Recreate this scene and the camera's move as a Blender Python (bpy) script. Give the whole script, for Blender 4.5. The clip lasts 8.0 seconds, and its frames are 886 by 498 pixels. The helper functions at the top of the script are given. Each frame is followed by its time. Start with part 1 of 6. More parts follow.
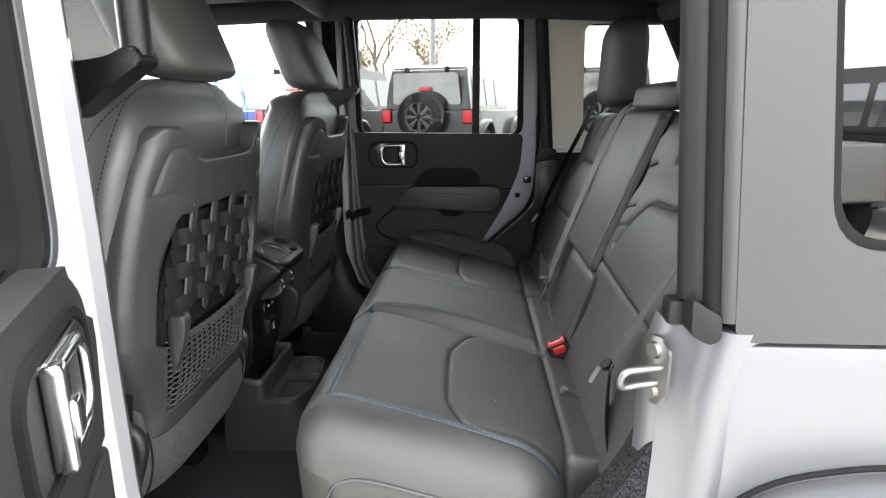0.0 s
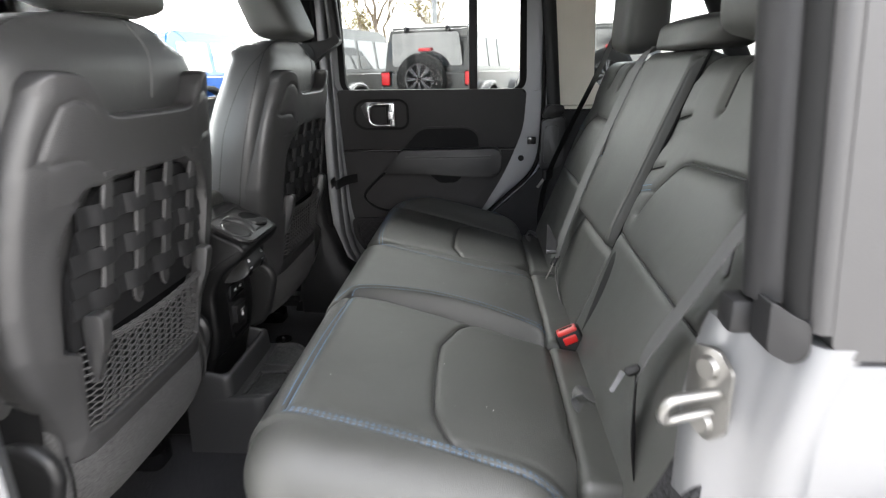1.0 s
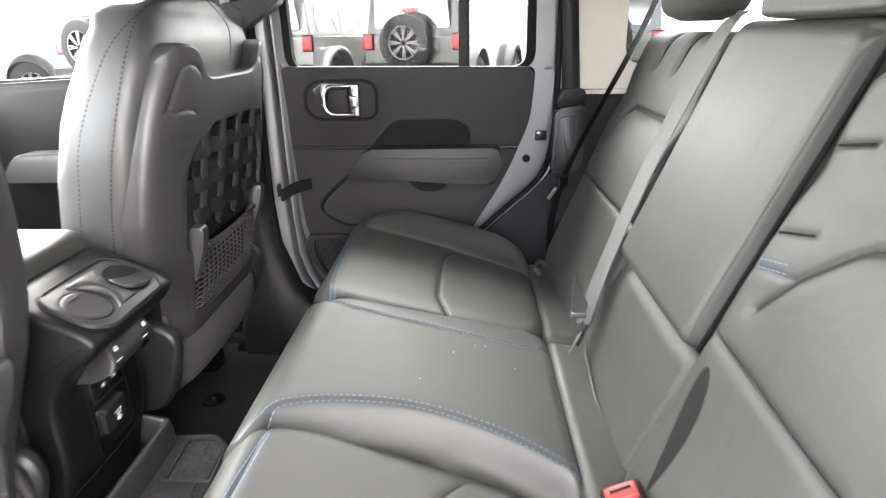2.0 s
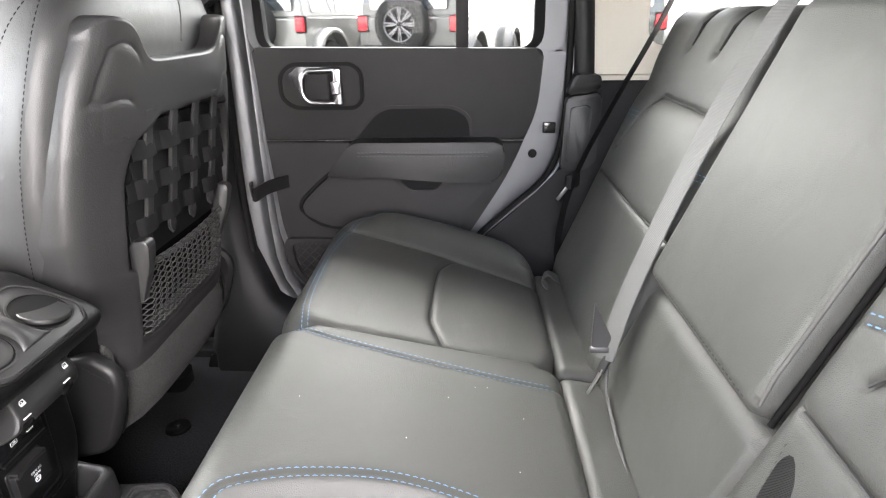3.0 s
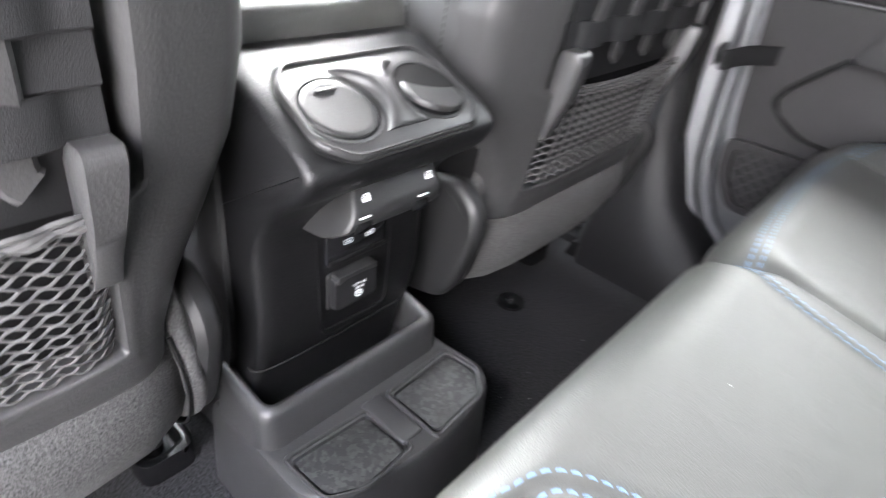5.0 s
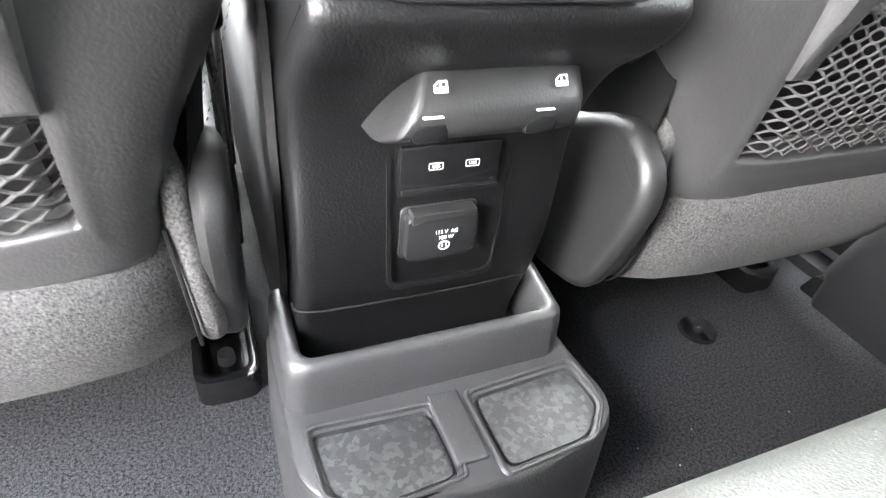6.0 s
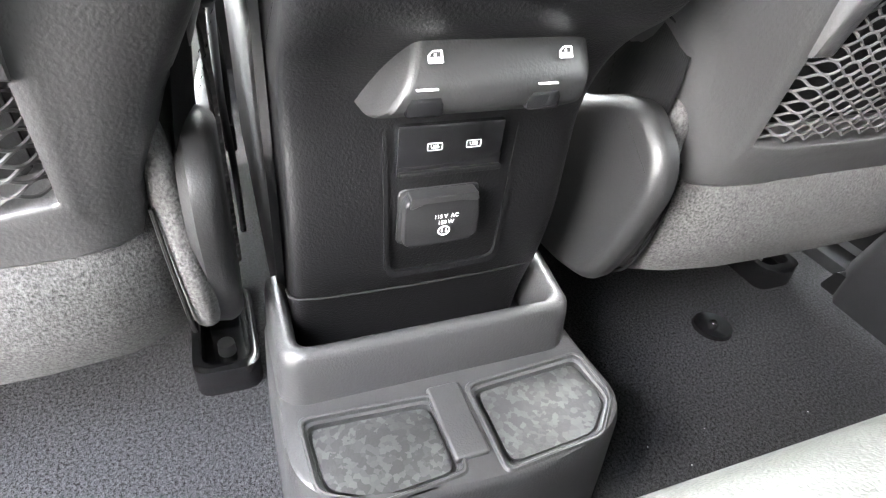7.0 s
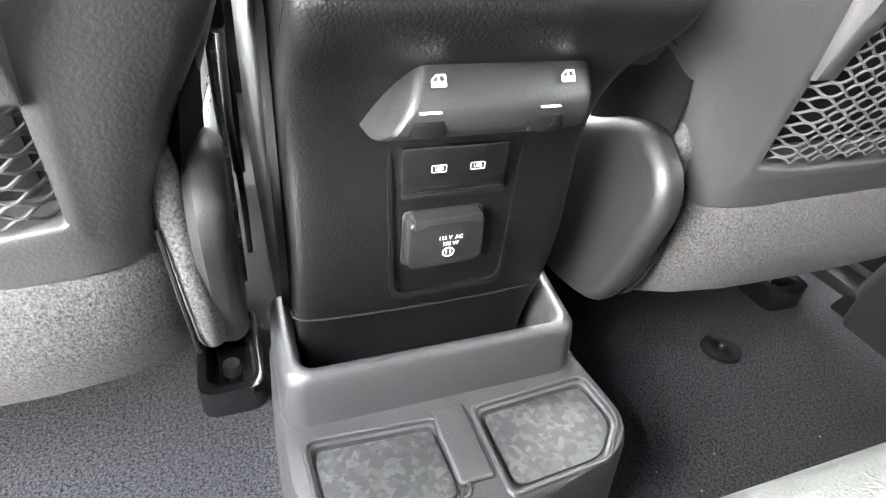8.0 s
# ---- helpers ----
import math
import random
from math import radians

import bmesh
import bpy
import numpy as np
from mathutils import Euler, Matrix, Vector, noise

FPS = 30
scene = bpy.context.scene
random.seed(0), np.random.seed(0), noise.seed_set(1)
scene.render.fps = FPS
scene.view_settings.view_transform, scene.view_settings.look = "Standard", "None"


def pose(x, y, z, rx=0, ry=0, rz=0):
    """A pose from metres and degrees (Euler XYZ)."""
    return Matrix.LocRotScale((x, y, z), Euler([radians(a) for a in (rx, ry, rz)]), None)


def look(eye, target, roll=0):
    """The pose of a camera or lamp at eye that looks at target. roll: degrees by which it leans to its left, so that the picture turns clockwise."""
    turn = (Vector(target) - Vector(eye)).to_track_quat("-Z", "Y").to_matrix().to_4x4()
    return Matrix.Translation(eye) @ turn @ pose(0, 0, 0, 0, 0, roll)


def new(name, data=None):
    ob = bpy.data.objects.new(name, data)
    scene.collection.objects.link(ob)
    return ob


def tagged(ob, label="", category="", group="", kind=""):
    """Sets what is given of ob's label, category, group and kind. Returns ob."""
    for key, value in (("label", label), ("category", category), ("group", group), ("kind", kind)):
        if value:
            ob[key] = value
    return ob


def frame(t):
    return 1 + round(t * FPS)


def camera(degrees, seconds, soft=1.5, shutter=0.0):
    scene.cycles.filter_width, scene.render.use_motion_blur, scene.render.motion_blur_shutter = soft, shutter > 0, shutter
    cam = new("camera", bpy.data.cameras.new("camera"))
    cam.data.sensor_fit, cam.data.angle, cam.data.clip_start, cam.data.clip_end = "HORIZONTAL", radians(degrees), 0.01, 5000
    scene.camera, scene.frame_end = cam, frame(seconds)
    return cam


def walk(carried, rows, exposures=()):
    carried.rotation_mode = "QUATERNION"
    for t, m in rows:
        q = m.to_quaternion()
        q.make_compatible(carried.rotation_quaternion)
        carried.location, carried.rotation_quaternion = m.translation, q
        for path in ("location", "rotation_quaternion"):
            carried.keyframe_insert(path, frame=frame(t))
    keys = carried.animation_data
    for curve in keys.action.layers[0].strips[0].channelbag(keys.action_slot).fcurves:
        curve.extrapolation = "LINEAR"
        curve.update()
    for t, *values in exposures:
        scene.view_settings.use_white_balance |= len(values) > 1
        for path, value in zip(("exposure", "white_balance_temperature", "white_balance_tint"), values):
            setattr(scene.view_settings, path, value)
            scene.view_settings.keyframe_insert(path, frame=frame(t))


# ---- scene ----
cam = camera(74.8, 8.0, 1.2, 0.4)
PATH = [
    (0, (0.316, -1.406, 0.839), (0.208, 0.533, 0.361), -0.2),
    (0.5, (0.324, -1.384, 0.835), (0.195, 0.54, 0.307), -0.7),
    (1, (0.336, -1.205, 0.804), (0.21, 0.701, 0.214), -1.2),
    (1.5, (0.344, -0.928, 0.817), (0.237, 0.96, 0.166), -1.4),
    (1.7, (0.329, -0.843, 0.825), (0.234, 1.038, 0.151), -1.1),
    (2.8, (0.321, -0.549, 0.812), (0.251, 1.304, 0.062), -0.8),
    (3, (0.322, -0.55, 0.81), (0.25, 1.302, 0.057), -0.6),
    (3.5, (0.32, -0.547, 0.809), (0.22, 1.298, 0.043), -0.0),
    (4, (0.328, -0.54, 0.805), (0.162, 1.296, 0.03), 0.6),
    (4.3, (0.297, -0.517, 0.783), (-0.019, 1.278, -0.041), 2.9),
    (4.5, (0.257, -0.465, 0.74), (-0.255, 1.248, -0.156), 4.4),
    (4.6, (0.247, -0.416, 0.713), (-0.388, 1.231, -0.226), 5.8),
    (4.8, (0.196, -0.369, 0.665), (-0.698, 1.119, -0.329), 5.5),
    (5, (0.151, -0.319, 0.643), (-0.913, 0.987, -0.436), 6.9),
    (5.2, (0.14, -0.271, 0.617), (-1.093, 0.833, -0.506), 7.2),
    (6.3, (0.098, -0.14, 0.513), (-1.366, 0.523, -0.678), 6.3),
    (6.5, (0.099, -0.138, 0.511), (-1.367, 0.513, -0.683), 6.1),
    (7, (0.1, -0.14, 0.511), (-1.37, 0.504, -0.682), 6.0),
    (7.5, (0.1, -0.14, 0.51), (-1.398, 0.491, -0.655), 5.8),
    (8, (0.101, -0.138, 0.512), (-1.419, 0.491, -0.626), 5.4),
]
walk(cam, [(t, look(eye, target, roll)) for t, eye, target, roll in PATH],
     [(0, 4.3, 6650, 11), (0.7, 4.3, 6650, 11), (1.1, 4.65, 6700, 12), (1.5, 5.58, 6850, 14), (2.2, 6.03, 6850, 16), (3.0, 6.12, 6850, 16),
      (4.2, 6.18, 6800, 16), (4.8, 6.65, 6550, 16), (5.2, 7.0, 6500, 14), (6.3, 8.22, 6700, 12), (8.0, 8.22, 6700, 12)])

# ---- world, sun, exposure ----
world = bpy.data.worlds.new("sky")
scene.world = world
world.use_nodes = True
wt = world.node_tree
sky = wt.nodes.new("ShaderNodeTexSky")
sky.sky_type, sky.sun_disc = "NISHITA", False
sky.sun_elevation, sky.sun_rotation = radians(50), radians(-32)
sky.air_density, sky.dust_density, sky.ozone_density = 1.0, 3.0, 1.0
grey = wt.nodes.new("ShaderNodeRGBToBW")
wt.links.new(sky.outputs[0], grey.inputs[0])
cloud = wt.nodes.new("ShaderNodeTexNoise")
cloud.inputs["Scale"].default_value, cloud.inputs["Detail"].default_value = 2.2, 6.0
where = wt.nodes.new("ShaderNodeTexCoord")
wt.links.new(where.outputs["Generated"], cloud.inputs["Vector"])
cover = wt.nodes.new("ShaderNodeMapRange")
cover.inputs["From Min"].default_value, cover.inputs["From Max"].default_value = 0.38, 0.55
cover.inputs["To Min"].default_value, cover.inputs["To Max"].default_value = 0.35, 1.0
wt.links.new(cloud.outputs["Fac"], cover.inputs["Value"])
bright = wt.nodes.new("ShaderNodeMath")
bright.operation = "MULTIPLY_ADD"
bright.inputs[1].default_value, bright.inputs[2].default_value = 1.1, 1.4
wt.links.new(grey.outputs[0], bright.inputs[0])
veil = wt.nodes.new("ShaderNodeMix")
veil.data_type = "RGBA"
wt.links.new(cover.outputs[0], veil.inputs["Factor"])
wt.links.new(sky.outputs[0], veil.inputs["A"])
wt.links.new(bright.outputs[0], veil.inputs["B"])
split = wt.nodes.new("ShaderNodeSeparateXYZ")
wt.links.new(where.outputs["Generated"], split.inputs[0])
rise = wt.nodes.new("ShaderNodeMapRange")
rise.inputs["To Min"].default_value, rise.inputs["To Max"].default_value = 0.8, 1.3
wt.links.new(split.outputs["Z"], rise.inputs["Value"])
dome = wt.nodes.new("ShaderNodeMix")
dome.data_type, dome.blend_type = "RGBA", "MULTIPLY"
dome.inputs["Factor"].default_value = 1.0
wt.links.new(veil.outputs["Result"], dome.inputs["A"])
wt.links.new(rise.outputs["Result"], dome.inputs["B"])
wt.links.new(dome.outputs["Result"], wt.nodes["Background"].inputs[0])
wt.nodes["Background"].inputs[1].default_value = 0.15
sun = new("sun", bpy.data.lights.new("sun", "SUN"))
sun.data.energy, sun.data.angle, sun.data.color = 0.4, radians(60), (1.0, 0.97, 0.93)
sun.matrix_world = look((-1.70, 2.73, 3.83), (0, 0, 0))


# ---- materials ----
def material(name, base, rough=0.5, metal=0.0, grain=0.0, grain_scale=400.0, wear=0.15, wear_scale=6.0, spec=0.5,
             tint=None, coat=0.0, cells=False, rough_var=0.08, fine=0.0, sheen=0.0, folds=0.0):
    """A surface with fine relief and two scales of variation in colour and gloss."""
    m = bpy.data.materials.new(name)
    m.use_nodes = True
    t = m.node_tree
    n, l = t.nodes, t.links
    b = n["Principled BSDF"]
    b.inputs["Roughness"].default_value, b.inputs["Metallic"].default_value = rough, metal
    b.inputs["Specular IOR Level"].default_value = spec
    b.inputs["Coat Weight"].default_value = coat
    b.inputs["Coat Roughness"].default_value = 0.06
    b.inputs["Sheen Weight"].default_value = sheen
    co = n.new("ShaderNodeTexCoord")
    large = n.new("ShaderNodeTexNoise")
    large.inputs["Scale"].default_value, large.inputs["Detail"].default_value = wear_scale, 5.0
    l.new(co.outputs["Object"], large.inputs["Vector"])
    ramp = n.new("ShaderNodeMapRange")
    ramp.inputs["To Min"].default_value, ramp.inputs["To Max"].default_value = -1.0, 1.0
    ramp.inputs["From Min"].default_value, ramp.inputs["From Max"].default_value = 0.25, 0.75
    l.new(large.outputs["Fac"], ramp.inputs["Value"])
    small = n.new("ShaderNodeTexNoise")
    small.inputs["Scale"].default_value, small.inputs["Detail"].default_value = grain_scale, 3.0
    l.new(co.outputs["Object"], small.inputs["Vector"])
    mix = n.new("ShaderNodeMix")
    mix.data_type = "RGBA"
    dark = tuple(c * (1 - wear) for c in base)
    light = tint or tuple(min(1.0, c * (1 + wear)) for c in base)
    mix.inputs["A"].default_value, mix.inputs["B"].default_value = (*dark, 1), (*light, 1)
    half = n.new("ShaderNodeMath")
    half.operation = "MULTIPLY_ADD"
    half.inputs[1].default_value, half.inputs[2].default_value = 0.5, 0.5
    l.new(ramp.outputs["Result"], half.inputs[0])
    if fine > 0:
        mid = n.new("ShaderNodeMath")
        mid.operation = "MULTIPLY_ADD"
        mid.inputs[1].default_value = fine
        off = n.new("ShaderNodeMath")
        off.operation = "SUBTRACT"
        off.inputs[1].default_value = 0.5
        l.new(small.outputs["Fac"], off.inputs[0])
        l.new(off.outputs[0], mid.inputs[0])
        l.new(half.outputs[0], mid.inputs[2])
        mid.use_clamp = True
        l.new(mid.outputs[0], mix.inputs["Factor"])
    else:
        l.new(half.outputs[0], mix.inputs["Factor"])
    l.new(mix.outputs["Result"], b.inputs["Base Color"])
    rv = n.new("ShaderNodeMath")
    rv.operation = "MULTIPLY_ADD"
    rv.inputs[1].default_value, rv.inputs[2].default_value = rough_var, rough
    l.new(ramp.outputs["Result"], rv.inputs[0])
    l.new(rv.outputs[0], b.inputs["Roughness"])
    if grain > 0:
        bump = n.new("ShaderNodeBump")
        bump.inputs["Strength"].default_value = grain
        bump.inputs["Distance"].default_value = 0.0006
        if cells:
            v = n.new("ShaderNodeTexVoronoi")
            v.feature = "DISTANCE_TO_EDGE"
            v.inputs["Scale"].default_value = grain_scale
            l.new(co.outputs["Object"], v.inputs["Vector"])
            add = n.new("ShaderNodeMath")
            add.operation = "MULTIPLY_ADD"
            add.inputs[1].default_value = 1.6
            l.new(v.outputs["Distance"], add.inputs[0])
            l.new(small.outputs["Fac"], add.inputs[2])
            l.new(add.outputs[0], bump.inputs["Height"])
        else:
            l.new(small.outputs["Fac"], bump.inputs["Height"])
        if folds > 0:
            slow = n.new("ShaderNodeTexNoise")
            slow.inputs["Scale"].default_value, slow.inputs["Detail"].default_value, slow.inputs["Distortion"].default_value = 16.0, 3.0, 0.6
            l.new(co.outputs["Object"], slow.inputs["Vector"])
            wave = n.new("ShaderNodeBump")
            wave.inputs["Strength"].default_value, wave.inputs["Distance"].default_value = folds, 0.006
            l.new(slow.outputs["Fac"], wave.inputs["Height"])
            l.new(wave.outputs["Normal"], bump.inputs["Normal"])
        l.new(bump.outputs["Normal"], b.inputs["Normal"])
    return m


def glass_material(name, colour, rough=0.0, ior=1.45):
    m = bpy.data.materials.new(name)
    m.use_nodes = True
    n, l = m.node_tree.nodes, m.node_tree.links
    n.remove(n["Principled BSDF"])
    clear, gloss, mix, fres = (n.new("ShaderNodeBsdfTransparent"), n.new("ShaderNodeBsdfGlossy"), n.new("ShaderNodeMixShader"), n.new("ShaderNodeFresnel"))
    clear.inputs[0].default_value = (*colour, 1)
    gloss.inputs["Roughness"].default_value = rough
    fres.inputs["IOR"].default_value = ior
    l.new(fres.outputs[0], mix.inputs[0])
    l.new(clear.outputs[0], mix.inputs[1])
    l.new(gloss.outputs[0], mix.inputs[2])
    l.new(mix.outputs[0], n["Material Output"].inputs[0])
    return m


LEATHER = material("black_leather", (0.0385, 0.0394, 0.0362), 0.50, grain=0.4, grain_scale=560, wear=0.2, folds=0.2, cells=True, rough_var=0.08, spec=0.54)
LEATHER_SIDE = material("black_vinyl", (0.034, 0.0342, 0.0342), 0.43, folds=0.22, grain=0.25, grain_scale=560, wear=0.14, cells=True, spec=0.65)
PLASTIC = material("grained_black_plastic", (0.0042, 0.0042, 0.0045), 0.40, grain=0.8, grain_scale=600, wear=0.15, spec=0.30)
DOOR_PLASTIC = material("black_door_plastic", (0.0225, 0.0216, 0.0220), 0.55, grain=0.5, grain_scale=600, wear=0.15, spec=0.14)
# Lighter copy of the console plastic: light on tray, pocket and side in colour.
PLASTIC_LIT = material("lit_console_plastic", (0.0275, 0.0275, 0.028), 0.46, grain=0.6, grain_scale=520, wear=0.15, spec=0.5)
PLASTIC_DULL = material("dull_black_plastic", (0.007, 0.007, 0.0075), 0.55, grain=0.3, grain_scale=700, wear=0.15, spec=0.3)
BAR_PLASTIC = material("satin_black_plastic", (0.011, 0.011, 0.0112), 0.45, grain=0.35, grain_scale=600, wear=0.12, spec=0.40)
VENT_PLASTIC = material("satin_grey_black_plastic", (0.020, 0.020, 0.0202), 0.42, grain=0.35, grain_scale=600, wear=0.12, spec=0.42)
GLOSSY = material("gloss_black_plastic", (0.006, 0.006, 0.0065), 0.12, wear=0.1)
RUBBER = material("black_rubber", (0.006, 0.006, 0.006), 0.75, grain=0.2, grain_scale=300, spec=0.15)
CARPET = material("charcoal_carpet", (0.0055, 0.0055, 0.0064), 0.95, grain=1.0, grain_scale=900, wear=0.65, wear_scale=330, fine=2.6, spec=0.04, tint=(0.058, 0.058, 0.061))
CARPET_DARK = material("coarse_black_carpet", (0.004, 0.004, 0.0045), 0.95, grain=1.0, grain_scale=500, wear=0.7, wear_scale=260, fine=2.0, spec=0.04, tint=(0.040, 0.040, 0.042))
FELT = material("grey_felt_cloth", (0.033, 0.0325, 0.032), 0.95, grain=1.0, grain_scale=620, wear=0.4, wear_scale=430, fine=1.6, spec=0.08, tint=(0.074, 0.073, 0.072), sheen=0.05)
WEBBING = material("black_webbing", (0.0095, 0.0095, 0.010), 0.65, grain=0.6, grain_scale=1200, wear=0.2, fine=0.6, spec=0.25)
BELT = material("grey_black_belt_webbing", (0.075, 0.075, 0.075), 0.5, grain=0.5, grain_scale=1300, wear=0.1, fine=0.5)
NET = material("black_elastic_net", (0.052, 0.051, 0.051), 0.8, grain=0.3, grain_scale=2500, wear=0.2, spec=0.2)
THREAD = material("blue_thread", (0.09, 0.19, 0.32), 0.6, grain=0.3, grain_scale=3000)
THREAD_GREY = material("grey_thread", (0.05, 0.05, 0.05), 0.6)
THREAD_BLACK = material("black_thread", (0.02, 0.02, 0.02), 0.6)
CHROME = material("satin_chrome", (0.62, 0.62, 0.63), 0.24, metal=1.0, wear=0.05, rough_var=0.04)
DARK_STEEL = material("dull_steel", (0.16, 0.16, 0.165), 0.45, metal=1.0, grain=0.2, grain_scale=500)
STEEL = material("zinc_steel", (0.20, 0.197, 0.188), 0.42, metal=1.0, grain=0.2, grain_scale=500)
SILVER = material("silver_metallic_paint", (0.158, 0.161, 0.166), 0.42, metal=0.72, grain=0.05, grain_scale=1500, wear=0.05, wear_scale=2.5, coat=0.15, rough_var=0.03)
HARDTOP = material("grey_textured_hardtop", (0.028, 0.0272, 0.0275), 0.55, grain=0.22, grain_scale=500, wear=0.12, wear_scale=3)
LINER = material("cream_hardtop_liner", (0.62, 0.58, 0.5), 0.8, grain=0.3, grain_scale=350, wear=0.06, wear_scale=3)
HEADLINER = material("black_headliner_cloth", (0.03, 0.03, 0.032), 0.95, grain=0.6, grain_scale=700, fine=0.6)
RED = material("red_plastic", (0.40, 0.011, 0.010), 0.35, wear=0.08)
WHITE = material("white_print", (0.8, 0.8, 0.8), 0.5, wear=0.03)
PANEL = material("grained_seat_back_plastic", (0.029, 0.0286, 0.0288), 0.42, grain=0.5, grain_scale=420, wear=0.12, folds=0.1, spec=0.55)
VINYL = material("dark_door_vinyl", (0.0115, 0.0112, 0.0115), 0.42, spec=0.34, grain=0.5, grain_scale=420, cells=True)
# Soft black vinyl, darkened further to carry the shade of scoop and cup.
SCOOP_SHADE = material("soft_vinyl_with_shade", (0.0045, 0.0045, 0.005), 0.8, grain=0.4, grain_scale=500, spec=0.2)
GLASS = glass_material("clear_window_glass", (0.93, 0.96, 0.95))
PRIVACY = glass_material("privacy_window_glass", (0.45, 0.465, 0.46), ior=1.22)
TRIM_FELT = material("dark_trim_felt", (0.024, 0.0238, 0.0242), 0.9, grain=0.5, grain_scale=900, wear=0.12, wear_scale=20, fine=0.3, spec=0.1)
# Black that stands for shade in wells and gaps; also dark thread.
SHADE_AND_THREAD = material("black_shade_and_thread", (0.004, 0.004, 0.0042), 0.85, grain=0.4, grain_scale=700, wear=0.2, spec=0.12)
TWILL = material("black_twill_cloth", (0.010, 0.010, 0.0105), 0.75, grain=0.3, grain_scale=900, wear=0.15, spec=0.22)
BELT_DARK = material("dark_belt_webbing", (0.070, 0.070, 0.070), 0.55, grain=0.3, grain_scale=1300, wear=0.12)


def ribs(m, scale, strength, depth, bands):
    """Woven ribs raised on a cloth."""
    n, l = m.node_tree.nodes, m.node_tree.links
    w, b = n.new("ShaderNodeTexWave"), n.new("ShaderNodeBump")
    w.bands_direction = bands
    w.inputs["Scale"].default_value, w.inputs["Distortion"].default_value = scale, 0.4
    b.inputs["Strength"].default_value, b.inputs["Distance"].default_value = strength, depth
    l.new(n["Texture Coordinate"].outputs["Object"], w.inputs["Vector"])
    l.new(w.outputs["Fac"], b.inputs["Height"])
    l.new(b.outputs["Normal"], n["Principled BSDF"].inputs["Normal"])


def flaked(name, dark, light, size):
    """Rubber pressed from dark and pale flakes."""
    m = material(name, dark, 0.6, grain=0.5, grain_scale=420, spec=0.4)
    n, l = m.node_tree.nodes, m.node_tree.links
    co, warp, add = n["Texture Coordinate"], n.new("ShaderNodeTexNoise"), n.new("ShaderNodeVectorMath")
    warp.inputs["Scale"].default_value, warp.inputs["Detail"].default_value = 1.4 / size, 2.0
    l.new(co.outputs["Object"], warp.inputs["Vector"])
    swell = n.new("ShaderNodeVectorMath")
    swell.operation = "SCALE"
    swell.inputs["Scale"].default_value = size * 0.9
    l.new(warp.outputs["Color"], swell.inputs[0])
    l.new(co.outputs["Object"], add.inputs[0])
    l.new(swell.outputs[0], add.inputs[1])
    v = n.new("ShaderNodeTexVoronoi")
    v.inputs["Scale"].default_value = 1.0 / size
    l.new(add.outputs[0], v.inputs["Vector"])
    sep, mix = n.new("ShaderNodeSeparateColor"), n.new("ShaderNodeMix")
    l.new(v.outputs["Color"], sep.inputs[0])
    step = n.new("ShaderNodeMapRange")
    step.inputs["From Min"].default_value, step.inputs["From Max"].default_value = 0.35, 0.95
    l.new(sep.outputs[0], step.inputs["Value"])
    mix.data_type = "RGBA"
    mix.inputs["A"].default_value, mix.inputs["B"].default_value = (*dark, 1), (*light, 1)
    l.new(step.outputs["Result"], mix.inputs["Factor"])
    l.new(mix.outputs["Result"], n["Principled BSDF"].inputs["Base Color"])
    return m


MAT_RUBBER = flaked("mottled_rubber_mat", (0.020, 0.0205, 0.0205), (0.046, 0.047, 0.046), 0.0047)
ribs(TWILL, 300.0, 0.7, 0.0008, "DIAGONAL")
ribs(BELT_DARK, 120.0, 0.8, 0.0012, "DIAGONAL")
ribs(BELT, 200.0, 0.5, 0.0006, "Z")
TINTED = glass_material("tinted_window_glass", (0.25, 0.27, 0.27), ior=2.1)


# ---- mesh helpers ----
def mesh_object(name, verts, faces, mat, parent=None, label="", smooth=True, place=None):
    me = bpy.data.meshes.new(name)
    me.from_pydata([tuple(v) for v in verts], [], [tuple(f) for f in faces])
    me.validate()
    me.materials.append(mat)
    if smooth:
        me.shade_smooth()
    ob = new(name, me)
    if parent:
        ob.parent = parent
    if place is not None:
        ob.matrix_basis = place
    if label:
        ob["label"] = label
    return ob


def part(name, bm, mat, parent=None, label="", smooth=True, angle=40, place=None):
    bmesh.ops.recalc_face_normals(bm, faces=bm.faces)
    me = bpy.data.meshes.new(name)
    bm.to_mesh(me)
    bm.free()
    me.materials.append(mat)
    if smooth:
        me.shade_smooth()
        me.set_sharp_from_angle(angle=radians(angle))
    ob = new(name, me)
    if parent:
        ob.parent = parent
    if place is not None:
        ob.matrix_basis = place
    if label:
        ob["label"] = label
    return ob


def thing(name, label, category, group="", kind="", at=None):
    ob = new(name)
    ob.empty_display_size = 0.05
    if at is not None:
        ob.matrix_basis = at if isinstance(at, Matrix) else Matrix.Translation(at)
    return tagged(ob, label, category, group, kind)


def add_box(bm, x0, x1, y0, y1, z0, z1, bevel=0.0, seg=2, m=None):
    r = bmesh.ops.create_cube(bm, size=1.0)
    vs = r["verts"]
    for v in vs:
        v.co = Vector((x0 + (v.co.x + 0.5) * (x1 - x0), y0 + (v.co.y + 0.5) * (y1 - y0), z0 + (v.co.z + 0.5) * (z1 - z0)))
    if bevel > 0:
        es = list({e for v in vs for e in v.link_edges})
        out = bmesh.ops.bevel(bm, geom=es, offset=bevel, segments=seg, profile=0.5, affect="EDGES", clamp_overlap=True)
        vs = list({v for f in out["faces"] for v in f.verts} | {v for v in vs if v.is_valid})
    if m is not None:
        for v in vs:
            v.co = m @ v.co
    return vs


